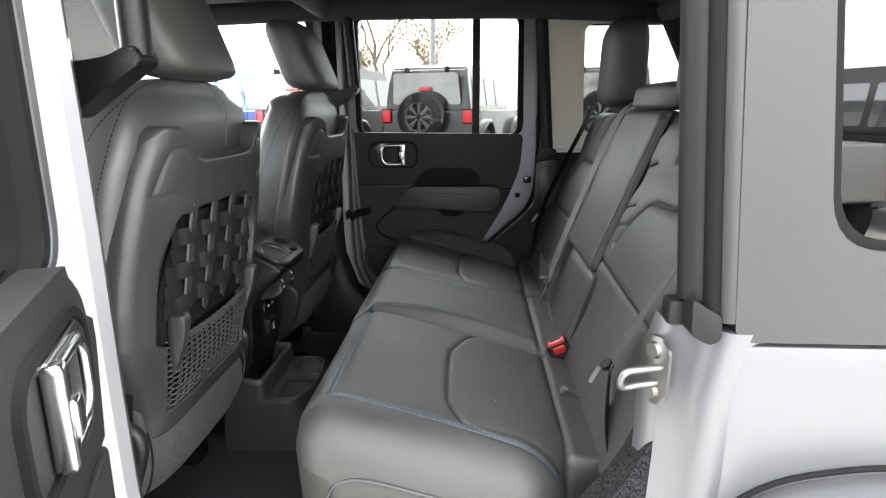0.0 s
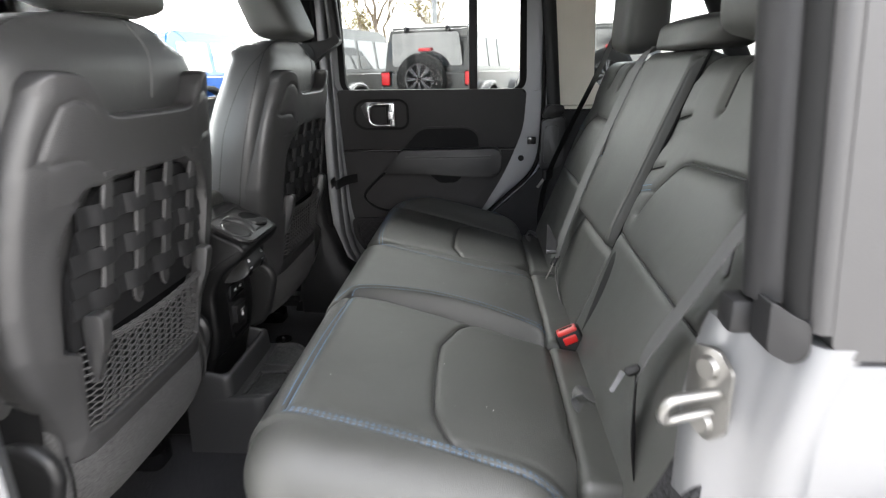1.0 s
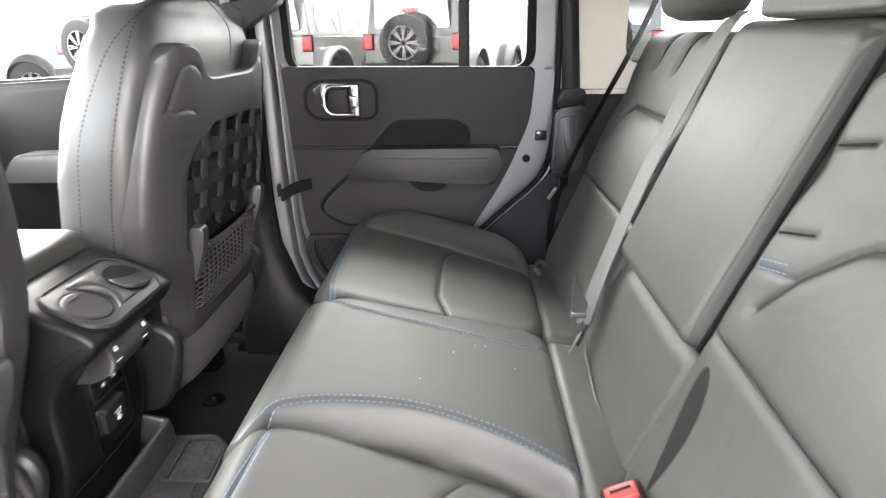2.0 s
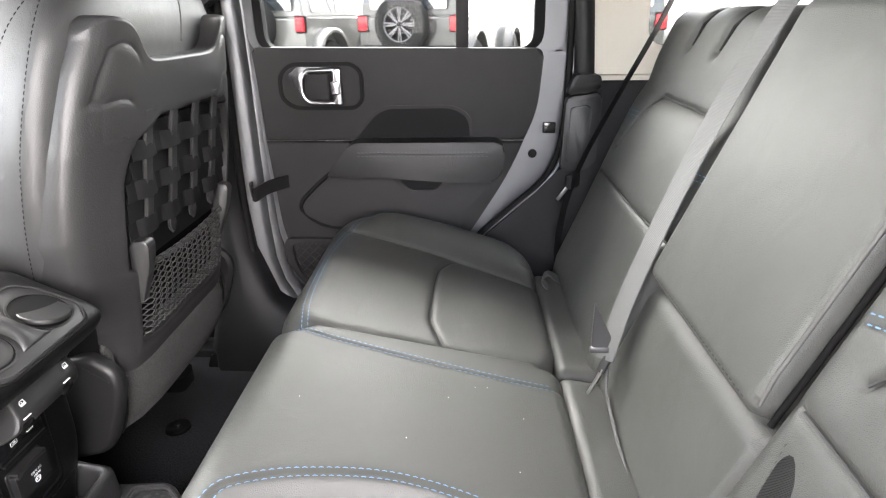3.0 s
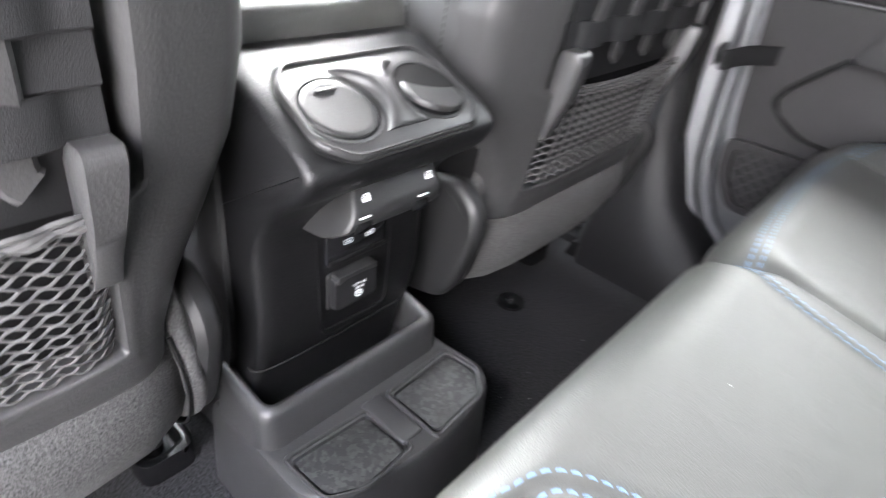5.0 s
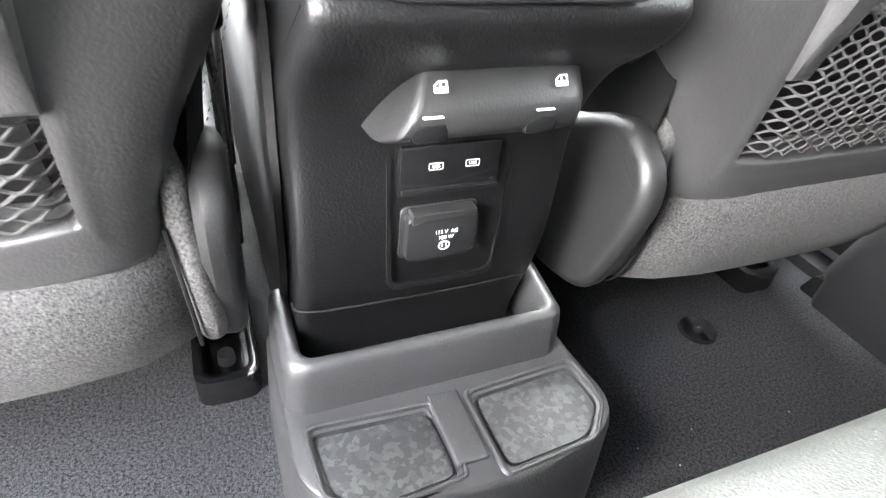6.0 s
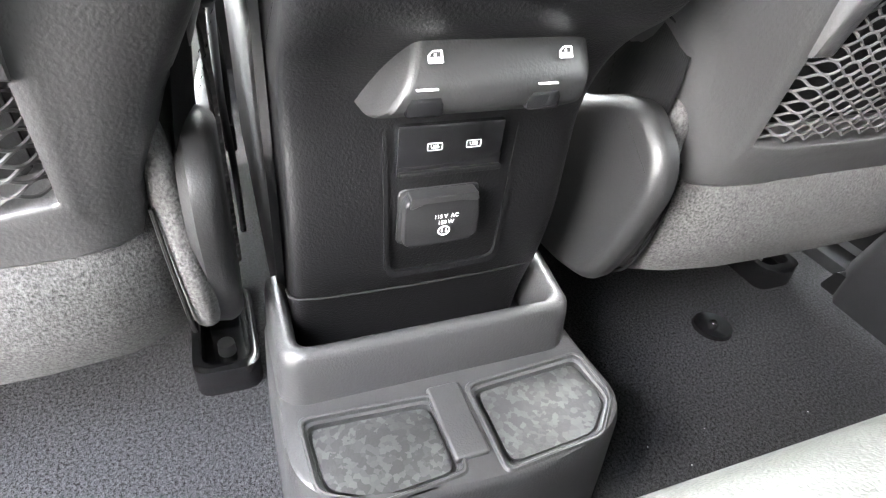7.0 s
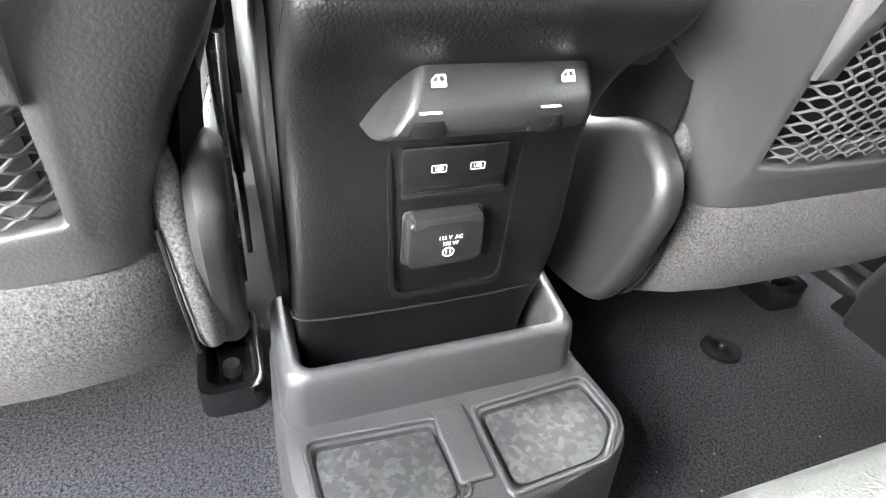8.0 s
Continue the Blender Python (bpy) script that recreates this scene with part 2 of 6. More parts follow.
def box(name, x0, x1, y0, y1, z0, z1, mat, parent=None, label="", bevel=0.003, seg=2, m=None):
    bm = bmesh.new()
    add_box(bm, x0, x1, y0, y1, z0, z1, bevel, seg, m)
    return part(name, bm, mat, parent, label)


def add_prism(bm, outline, depth, bevel=0.0, seg=2, m=None):
    """A flat outline of (u, v) pushed along its third axis by depth; m lays it into the world."""
    a = [bm.verts.new((u, v, 0)) for u, v in outline]
    b = [bm.verts.new((u, v, depth)) for u, v in outline]
    n = len(a)
    fs = [bm.faces.new(a[::-1]), bm.faces.new(b)]
    fs += [bm.faces.new((a[i], a[(i + 1) % n], b[(i + 1) % n], b[i])) for i in range(n)]
    vs = a + b
    if bevel > 0:
        es = [e for e in fs[1].edges]
        out = bmesh.ops.bevel(bm, geom=es, offset=bevel, segments=seg, profile=0.5, affect="EDGES", clamp_overlap=True)
        vs = list({v for f in out["faces"] for v in f.verts} | {v for v in vs if v.is_valid})
    if m is not None:
        for v in vs:
            v.co = m @ v.co
    return vs


def prism(name, outline, depth, mat, parent=None, label="", bevel=0.0, seg=2, m=None, angle=40):
    bm = bmesh.new()
    add_prism(bm, outline, depth, bevel, seg, m)
    return part(name, bm, mat, parent, label, angle=angle)


def rounded(points, r, seg=5):
    """A closed outline with its corners rounded; r is one radius, or one for each corner."""
    out = []
    n = len(points)
    for i, p in enumerate(points):
        p = Vector(p)
        a, b = Vector(points[i - 1]), Vector(points[(i + 1) % n])
        ri = r[i] if isinstance(r, (list, tuple)) else r
        ri = min(ri, (a - p).length * 0.49, (b - p).length * 0.49)
        if ri <= 0:
            out.append(tuple(p))
            continue
        s, e = p + (a - p).normalized() * ri, p + (b - p).normalized() * ri
        for k in range(seg + 1):
            f = k / seg
            out.append(tuple(s * (1 - f) ** 2 + p * 2 * f * (1 - f) + e * f * f))
    return out


def ring_between(bm, outer, inner, depth, m=None):
    """A frame between two outlines with the same number of points, depth thick."""
    n = len(outer)
    loops = [[bm.verts.new((u, v, w)) for u, v in o] for o, w in ((outer, 0), (outer, depth), (inner, depth), (inner, 0))]
    for k in range(4):
        a, b = loops[k], loops[(k + 1) % 4]
        for i in range(n):
            bm.faces.new((a[i], a[(i + 1) % n], b[(i + 1) % n], b[i]))
    vs = [v for l in loops for v in l]
    if m is not None:
        for v in vs:
            v.co = m @ v.co
    return vs


def smooth_path(pts, seg=8):
    """A path through the points, smoothed."""
    pts = [Vector(p) for p in pts]
    out = []
    for i in range(len(pts) - 1):
        p0, p1, p2, p3 = pts[max(i - 1, 0)], pts[i], pts[i + 1], pts[min(i + 2, len(pts) - 1)]
        for k in range(seg):
            f = k / seg
            out.append(0.5 * ((2 * p1) + (p2 - p0) * f + (2 * p0 - 5 * p1 + 4 * p2 - p3) * f * f + (3 * p1 - p0 - 3 * p2 + p3) * f ** 3))
    return out + [pts[-1]]


def add_tube(bm, pts, r, sides=8, closed=False, flat=1.0):
    pts = [Vector(p) for p in pts]
    n = len(pts)
    rings = []
    up = None
    for i, p in enumerate(pts):
        a, b = (pts[i - 1] if (i or closed) else p), (pts[(i + 1) % n] if (i < n - 1 or closed) else p)
        d = (b - a).normalized()
        if up is None:
            up = Vector((0, 0, 1)) if abs(d.z) < 0.9 else Vector((1, 0, 0))
        s = d.cross(up).normalized()
        up = s.cross(d).normalized()
        ri = r[i] if isinstance(r, (list, tuple)) else r
        rings.append([bm.verts.new(p + (s * math.cos(2 * math.pi * k / sides) + up * math.sin(2 * math.pi * k / sides) * flat) * ri) for k in range(sides)])
    for i in range(n if closed else n - 1):
        a, b = rings[i], rings[(i + 1) % n]
        for k in range(sides):
            bm.faces.new((a[k], a[(k + 1) % sides], b[(k + 1) % sides], b[k]))
    if not closed:
        bm.faces.new(rings[0][::-1])
        bm.faces.new(rings[-1])


def tube(name, pts, r, mat, parent=None, label="", sides=8, closed=False, flat=1.0):
    bm = bmesh.new()
    add_tube(bm, pts, r, sides, closed, flat)
    return part(name, bm, mat, parent, label, angle=50)


def add_ribbon(bm, pts, sides, width, thick):
    """A strap along pts; sides gives its width direction, at every point or once."""
    pts = [Vector(p) for p in pts]
    rings = []
    for i, p in enumerate(pts):
        d = (pts[min(i + 1, len(pts) - 1)] - pts[max(i - 1, 0)]).normalized()
        s = Vector(sides[i] if isinstance(sides[0], (list, tuple, Vector)) else sides)
        s = (s - d * s.dot(d)).normalized()
        nrm = d.cross(s)
        w, t = s * width / 2, nrm * thick / 2
        e = s * (width / 2 - thick * 0.5)
        rings.append([bm.verts.new(q) for q in (p - e + t, p + e + t, p + w, p + e - t, p - e - t, p - w)])
    for a, b in zip(rings, rings[1:]):
        for k in range(6):
            bm.faces.new((a[k], a[(k + 1) % 6], b[(k + 1) % 6], b[k]))
    bm.faces.new(rings[0][::-1])
    bm.faces.new(rings[-1])


def ribbon(name, pts, sides, width, thick, mat, parent=None, label=""):
    bm = bmesh.new()
    add_ribbon(bm, pts, sides, width, thick)
    return part(name, bm, mat, parent, label)


def loft(name, rings, mat, parent=None, label="", cap=True, angle=60):
    bm = bmesh.new()
    loops = [[bm.verts.new(p) for p in r] for r in rings]
    n = len(loops[0])
    for a, b in zip(loops, loops[1:]):
        for k in range(n):
            bm.faces.new((a[k], a[(k + 1) % n], b[(k + 1) % n], b[k]))
    if cap:
        bm.faces.new(loops[0][::-1])
        bm.faces.new(loops[-1])
    return part(name, bm, mat, parent, label, angle=angle)


def super_ring(cx, cy, rx, ry, power, z, count=40, tilt=0.0):
    out = []
    for k in range(count):
        a = 2 * math.pi * k / count
        c, s = math.cos(a), math.sin(a)
        x = math.copysign(abs(c) ** (2 / power), c) * rx
        y = math.copysign(abs(s) ** (2 / power), s) * ry
        out.append(Vector((cx + x, cy + y, z + tilt * x)))
    return out


def seg_distance(a, b, line):
    best = np.full(a.shape, 1e9)
    for (x0, y0), (x1, y1) in zip(line, line[1:]):
        dx, dy = x1 - x0, y1 - y0
        f = np.clip(((a - x0) * dx + (b - y0) * dy) / (dx * dx + dy * dy + 1e-12), 0, 1)
        best = np.minimum(best, np.hypot(a - x0 - f * dx, b - y0 - f * dy))
    return best


class Pad:
    """An upholstered pad over a rectangle (a, b), rolled down at its border, with seams sunk into it, laid out by a warp."""

    def __init__(self, a0, a1, b0, b1, roll, corner, thick, warp, seams=(), relief=None):
        self.box, self.roll, self.corner, self.thick, self.warp, self.seams, self.relief = (a0, a1, b0, b1), roll, corner, thick, warp, seams, relief

    def inside(self, a, b):
        a0, a1, b0, b1 = self.box
        c = self.corner
        qx = np.abs(a - (a0 + a1) / 2) - (a1 - a0) / 2 + c
        qy = np.abs(b - (b0 + b1) / 2) - (b1 - b0) / 2 + c
        return -(np.hypot(np.maximum(qx, 0), np.maximum(qy, 0)) + np.minimum(np.maximum(qx, qy), 0) - c)

    def height(self, a, b):
        a0, a1, b0, b1 = self.box
        rolls = self.roll if isinstance(self.roll, tuple) else (self.roll,) * 4
        near = np.clip(self.inside(a, b), 0, None)
        total = np.zeros(a.shape)
        for r, d in zip(rolls, (a - a0, a1 - a, b - b0, b1 - b)):
            d = np.where(near < self.corner, np.minimum(d, np.maximum(near, 0) + np.maximum(0, d - self.corner)), d)
            k = np.clip((r - np.clip(d, 0, None)) / r, 0, 1)
            total = np.maximum(total, r * (1 - np.sqrt(np.clip(1 - k * k, 0, 1))))
        h = -total
        for line, width, depth in self.seams:
            q = seg_distance(a, b, line) / width
            h = h - depth * (0.55 * np.exp(-q * q) + 0.45 * np.exp(-(q / 3.2) ** 2))
        if self.relief:
            h = h + self.relief(a, b)
        return h

    def at(self, a, b, lift=0.0):
        h = float(self.height(np.array([a]), np.array([b]))[0])
        return Vector(self.warp(a, b, h + lift))

    def mesh(self, name, mat, na, nb, parent=None, label=""):
        a0, a1, b0, b1 = self.box
        ease = lambda n: np.array([0.5 * f + 0.5 * (0.5 - 0.5 * math.cos(math.pi * f)) for f in np.linspace(0, 1, n)])
        A, B = np.meshgrid(a0 + (a1 - a0) * ease(na), b0 + (b1 - b0) * ease(nb), indexing="ij")
        c = self.corner
        ca, cb = (a0 + a1) / 2, (b0 + b1) / 2
        la, lb = (a1 - a0) / 2 - c, (b1 - b0) / 2 - c
        ox, oy = np.clip(np.abs(A - ca) - la, 0, None), np.clip(np.abs(B - cb) - lb, 0, None)
        rad = np.hypot(ox, oy)
        k = np.where(rad > c, c / np.maximum(rad, 1e-9), 1.0)
        A = np.where(rad > c, ca + np.sign(A - ca) * (la + ox * k), A)
        B = np.where(rad > c, cb + np.sign(B - cb) * (lb + oy * k), B)
        H = self.height(A, B)
        verts = [self.warp(A[i, j], B[i, j], H[i, j]) for i in range(na) for j in range(nb)]
        faces = [(i * nb + j, (i + 1) * nb + j, (i + 1) * nb + j + 1, i * nb + j + 1) for i in range(na - 1) for j in range(nb - 1)]
        rim = [(i, 0) for i in range(na)] + [(na - 1, j) for j in range(1, nb)] + [(i, nb - 1) for i in range(na - 2, -1, -1)] + [(0, j) for j in range(nb - 2, 0, -1)]
        prev = [i * nb + j for i, j in rim]
        for f in (0.33, 0.67, 1.0):
            base = len(verts)
            verts += [self.warp(A[i, j], B[i, j], H[i, j] * (1 - f) - self.thick * f) for i, j in rim]
            cur = list(range(base, base + len(rim)))
            faces += [(prev[k], prev[(k + 1) % len(rim)], cur[(k + 1) % len(rim)], cur[k]) for k in range(len(rim))]
            prev = cur
        faces.append(tuple(prev))
        bm = bmesh.new()
        vs = [bm.verts.new(v) for v in verts]
        for f in faces:
            if len(set(f)) >= 3:
                bm.faces.new([vs[i] for i in f])
        bmesh.ops.remove_doubles(bm, verts=bm.verts, dist=1e-6)
        return part(name, bm, mat, parent, label, angle=60)


def add_stitches(bm, pts, length=0.0055, gap=0.0028, width=0.0016, normal=(0, 0, 1)):
    """Short thread dashes along a path."""
    pts = [Vector(p) for p in pts]
    run, target, on = 0.0, 0.0, True
    marks = []
    total = [0.0]
    for a, b in zip(pts, pts[1:]):
        total.append(total[-1] + (b - a).length)

    def point(s):
        for i in range(len(pts) - 1):
            if total[i + 1] >= s:
                f = (s - total[i]) / max(total[i + 1] - total[i], 1e-9)
                return pts[i].lerp(pts[i + 1], f)
        return pts[-1]

    s = 0.0
    nrm = Vector(normal)
    while s + length < total[-1]:
        a, b = point(s), point(s + length)
        d = (b - a).normalized()
        side = d.cross(nrm).normalized() * width / 2
        up = nrm * width * 0.45
        m = (a + b) / 2 + up
        v = [bm.verts.new(q) for q in (a - side * 0.6, a + side * 0.6, m + side, m - side, b + side * 0.6, b - side * 0.6)]
        bm.faces.new((v[0], v[1], v[2], v[3]))
        bm.faces.new((v[3], v[2], v[4], v[5]))
        s += length + gap


def stitch(name, pad, lines, mat, parent, offsets=(0.0,), lift=0.0012, normal=(0, 0, 1), label="", length=0.0055, gap=0.0028):
    """Rows of stitching along lines on a pad, each row shifted sideways by an offset."""
    for line in lines:
        fine = smooth_path([Vector((p[0], p[1], 0)) for p in line], 10)
        for off in offsets:
            bm = bmesh.new()
            row = []
            for i, p in enumerate(fine):
                d = (fine[min(i + 1, len(fine) - 1)] - fine[max(i - 1, 0)]).normalized()
                q = p + Vector((-d.y, d.x, 0)) * off
                row.append(pad.at(q.x, q.y, lift))
            add_stitches(bm, row, normal=normal, length=length, gap=gap)
            tagged(part(name, bm, mat, parent, label), kind="stuff")


def writing(text, size, mat, place, parent, label=""):
    """A line of printed letters as a thin mesh; place lays the text's plane."""
    cu = bpy.data.curves.new("print", "FONT")
    cu.body, cu.size, cu.align_x, cu.align_y, cu.extrude = text, size, "CENTER", "CENTER", 0.0001
    tmp = bpy.data.objects.new("print", cu)
    scene.collection.objects.link(tmp)
    bpy.context.view_layer.update()
    me = bpy.data.meshes.new_from_object(tmp.evaluated_get(bpy.context.evaluated_depsgraph_get()))
    bpy.data.objects.remove(tmp)
    bpy.data.curves.remove(cu)
    me.materials.clear()
    me.materials.append(mat)
    ob = new("print", me)
    ob.parent = parent
    ob.matrix_basis = place
    if label:
        ob["label"] = label
    return ob


# ---- the shell of the vehicle ----
def XZ(y):
    """Lays an outline of (x, z) into the plane at y, pushed towards +y."""
    return Matrix(((1, 0, 0, 0), (0, 0, 1, y), (0, 1, 0, 0), (0, 0, 0, 1)))


def YZ(x):
    """Lays an outline of (y, z) into the plane at x, pushed towards +x."""
    return Matrix(((0, 0, 1, x), (1, 0, 0, 0), (0, 1, 0, 0), (0, 0, 0, 1)))


BACK = Matrix.Scale(-1, 4, (0, 0, 1))

floor = tagged(box("floor", -1.35, 1.4, -0.72, 0.72, -0.06, 0.0, CARPET, bevel=0.0), "charcoal carpet over the footwell floor", "floor", kind="structure")
ceiling = tagged(box("ceiling", -0.74, 1.42, -0.74, 0.74, 1.185, 1.24, HEADLINER, bevel=0.01), "black cloth headliner under the hard roof", "ceiling", kind="structure")
roof = tagged(box("roof", -0.76, 1.44, -0.765, 0.765, 1.243, 1.275, HARDTOP, bevel=0.012), "dark grey textured hardtop roof", "roof", kind="structure")


def side_wall(sy, name):
    """The cabin's side behind the rear door: painted body below, hardtop with its window above, trim and liner inside."""
    root = thing(name, "rear quarter of the body with a grey hardtop over silver paint", "wall", kind="structure")
    flip = Matrix.Scale(sy, 4, (0, 1, 0))
    outer = rounded([(0.612, 0.578), (1.42, 0.578), (1.36, 1.22), (0.562, 1.22)], 0.02, 6)
    inner = rounded([(0.702, 0.685), (1.26, 0.685), (1.22, 1.12), (0.645, 1.12)], 0.06, 6)
    bm = bmesh.new()
    ring_between(bm, outer, inner, 0.02, flip @ XZ(0.757))
    part("hardtop_panel", bm, HARDTOP, root, "dark grey textured hardtop panel", angle=30)
    bm = bmesh.new()
    o2 = rounded([(0.712, 0.696), (1.25, 0.696), (1.21, 1.11), (0.657, 1.11)], 0.055, 6)
    ring_between(bm, inner, o2, 0.012, flip @ XZ(0.759))
    part("window_seal", bm, RUBBER, root)
    bm = bmesh.new()
    add_prism(bm, o2, 0.004, 0, 2, flip @ XZ(0.764))
    part("pane", bm, TINTED if sy < 0 else PRIVACY, root, "tinted fixed quarter glass")
    # rolled front edge of the hardtop, with the door seal inside it
    for name_, mat, pts, r in (("front_edge", HARDTOP, ((0.608, 0.765, 0.60), (0.556, 0.765, 1.2)), 0.012), ("seal", RUBBER, ((0.592, 0.757, 0.61), (0.545, 0.757, 1.19)), 0.012), ("inner_flange", PLASTIC_DULL, ((0.580, 0.735, 0.62), (0.535, 0.735, 1.19)), 0.022)):
        tube(name_, [(x, y * sy, z) for x, y, z in smooth_path(pts, 4)], r, mat, root, sides=12)
    # liner
    bm = bmesh.new()
    f0 = 0.0 if sy > 0 else 0.075
    lo = rounded([(0.555 + f0, 0.688), (1.40, 0.688), (1.34, 1.18), (0.548 + f0, 1.18)], 0.01, 6)
    li = rounded([(0.70, 0.745), (1.24, 0.725), (1.20, 1.115), (0.69, 1.115)], 0.04, 6)
    ring_between(bm, lo, li, 0.014, flip @ XZ(0.738))
    part("liner", bm, LINER, root, "smooth cream liner inside the hardtop", angle=30)
    box("liner_sill", 0.60, 1.40, 0.725, 0.752, 0.676, 0.687, LINER, root, m=flip)
    return root


wall_far = side_wall(1, "wall_passenger_side")
wall_near = side_wall(-1, "wall_driver_side")
# painted flank with the wheel arch
for sy, w in ((1, wall_far), (-1, wall_near)):
    F = Matrix.Scale(sy, 4, (0, 1, 0))
    curve = [(0.56, 0.24), (0.60, 0.33), (0.66, 0.388), (0.74, 0.414), (0.86, 0.424), (1.20, 0.424), (1.32, 0.39), (1.42, 0.29), (1.50, 0.10)]
    arch = [(0.606, 0.574), (1.6, 0.574), (1.6, 0.10)] + curve[:1:-1] + [(0.60, 0.33)]
    prism("flank", arch, 0.025, SILVER, w, "silver painted rear quarter", bevel=0.006, m=F @ XZ(0.752))
    rings = []
    fine = smooth_path([Vector((x, 0, z)) for x, z in curve], 4)
    for k, p in enumerate(fine):
        d = (fine[min(k + 1, len(fine) - 1)] - fine[max(k - 1, 0)]).normalized()
        up = Vector((-d.z, 0, d.x))
        rings.append([(p.x + up.x * o_, y * sy, p.z + up.z * o_) for o_, y in ((-0.006, 0.74), (-0.006, 0.79), (0.0, 0.84), (-0.02, 0.885), (-0.05, 0.90), (-0.055, 0.86), (-0.03, 0.74))])
    loft("wheel_flare", rings, SILVER, w, "silver wheel arch flare")
    tube("flare_gap", [(p.x, 0.778 * sy, p.z + 0.002) for p in fine], 0.004, RUBBER, w, "black flare seal", sides=6)
    prism("inner_arch", [(1.05 + 0.44 * math.cos(a), -0.06 + 0.44 * math.sin(a)) for a in np.linspace(0, math.pi, 16)], 0.08, RUBBER, w, m=F @ XZ(0.66))

prism("door_aperture", [(-0.30, -0.12), (0.60, -0.12), (0.60, 0.62), (0.575, 1.18), (0.505, 1.18), (0.50, 0.70), (-0.30, 0.70)], 0.02, SILVER, wall_far, "silver painted outer skin", m=XZ(0.778))
box("sill_pan", -0.40, 0.70, 0.70, 0.79, -0.10, 0.02, PLASTIC_DULL, wall_far, "black sill", bevel=0.004)
# far side: trim behind the door, latch cover and its cap
prism("quarter_trim", rounded([(0.10, 0.0), (1.4, 0.0), (1.4, 0.675), (0.56, 0.675), (0.553, 0.50), (0.530, 0.482), (0.446, 0.396), (0.363, 0.32), (0.278, 0.22), (0.22, 0.12)], 0.01), 0.02, TRIM_FELT, wall_far, "dark felt quarter trim", bevel=0.004, m=XZ(0.722))
prism("latch_cover", rounded([(0.535, 0.645), (0.61, 0.655), (0.607, 0.51), (0.585, 0.49), (0.532, 0.488)], 0.012), 0.025, BAR_PLASTIC, wall_far, "black plastic latch cover", bevel=0.005, m=XZ(0.722) @ BACK)
prism("latch_plate", rounded([(0.545, 0.625), (0.583, 0.63), (0.590, 0.615), (0.586, 0.525), (0.575, 0.51), (0.543, 0.508)], 0.008), 0.004, VENT_PLASTIC, wall_far, bevel=0.002, m=XZ(0.697) @ BACK)
prism("trim_cap", rounded([(0.535, 0.65), (0.55, 0.692), (0.605, 0.69), (0.605, 0.66)], 0.01), 0.04, PLASTIC, wall_far, "black corner cap", bevel=0.006, m=XZ(0.738) @ BACK)
# far body flange seen as a thin bright line round the door
tube("door_flange", smooth_path([(0.545, 0.735, 1.17), (0.549, 0.735, 0.80), (0.549, 0.733, 0.60), (0.527, 0.728, 0.485), (0.44, 0.722, 0.398), (0.357, 0.72, 0.322), (0.27, 0.72, 0.22)], 6), 0.0035, SILVER, wall_far)
tube("door_seal", smooth_path([(0.538, 0.73, 1.17), (0.541, 0.73, 0.80), (0.539, 0.728, 0.60), (0.512, 0.724, 0.482), (0.425, 0.719, 0.395), (0.343, 0.717, 0.318), (0.26, 0.716, 0.215)], 6), 0.007, RUBBER, wall_far)

# near side: door jamb, striker, belt bracket, wheel house carpet
rings = []
for z, s in ((0.588, 0.016), (0.56, 0.008), (0.50, 0.0), (0.40, 0.0), (0.30, -0.004), (0.20, -0.04), (0.05, -0.10), (-0.1, -0.16)):
    rings.append([Vector((x + s, y, z)) for x, y in ((0.56, -0.690), (0.530, -0.700), (0.532, -0.722), (0.548, -0.738), (0.566, -0.745), (0.580, -0.762), (0.592, -0.777), (0.612, -0.7785), (0.64, -0.765), (0.64, -0.70))])
loft("door_jamb", rings, SILVER, wall_near, "silver painted door jamb", angle=50)
prism("wheel_house", rounded([(0.36, 0.0), (0.452, 0.275), (0.518, 0.365), (0.545, 0.435), (0.66, 0.46), (1.3, 0.46), (1.3, 0.0)], [0.01, 0.06, 0.08, 0.03, 0.05, 0.02, 0.02], 8), 0.056, CARPET_DARK, wall_near, "coarse black carpet over the wheel house", bevel=0.018, seg=4, m=XZ(-0.735))
box("quarter_trim", 0.60, 1.4, -0.738, -0.715, 0.0, 0.675, PLASTIC_DULL, wall_near, bevel=0.004)
striker = thing("door_striker", "zinc door striker loop bolted to the silver jamb", "striker", at=(0.53, -0.745, 0.525))
# local: x out of the jamb towards the camera side, z up
SJ = Matrix.Translation((-0.53, 0.745, -0.525)) @ Matrix(((-0.86, 0.51, 0, 0.540), (-0.51, -0.86, 0, -0.738), (0, 0, 1, 0.525), (0, 0, 0, 1)))
PL = SJ @ Matrix(((0, 0, 1, 0), (1, 0, 0, 0), (0, 1, 0, 0), (0, 0, 0, 1)))
prism("plate", rounded([(-0.022, -0.032), (0.004, -0.046), (0.022, -0.03), (0.022, 0.03), (0.006, 0.046), (-0.020, 0.042)], 0.006), 0.005, STEEL, striker, bevel=0.0015, m=PL)
for z in (-0.027, 0.027):
    bm = bmesh.new()
    bmesh.ops.create_cone(bm, cap_ends=True, segments=20, radius1=0.011, radius2=0.009, depth=0.006, matrix=PL @ Matrix.Translation((0.0, z, 0.008)))
    part("bolt", bm, STEEL, striker, "torx bolt", angle=30)
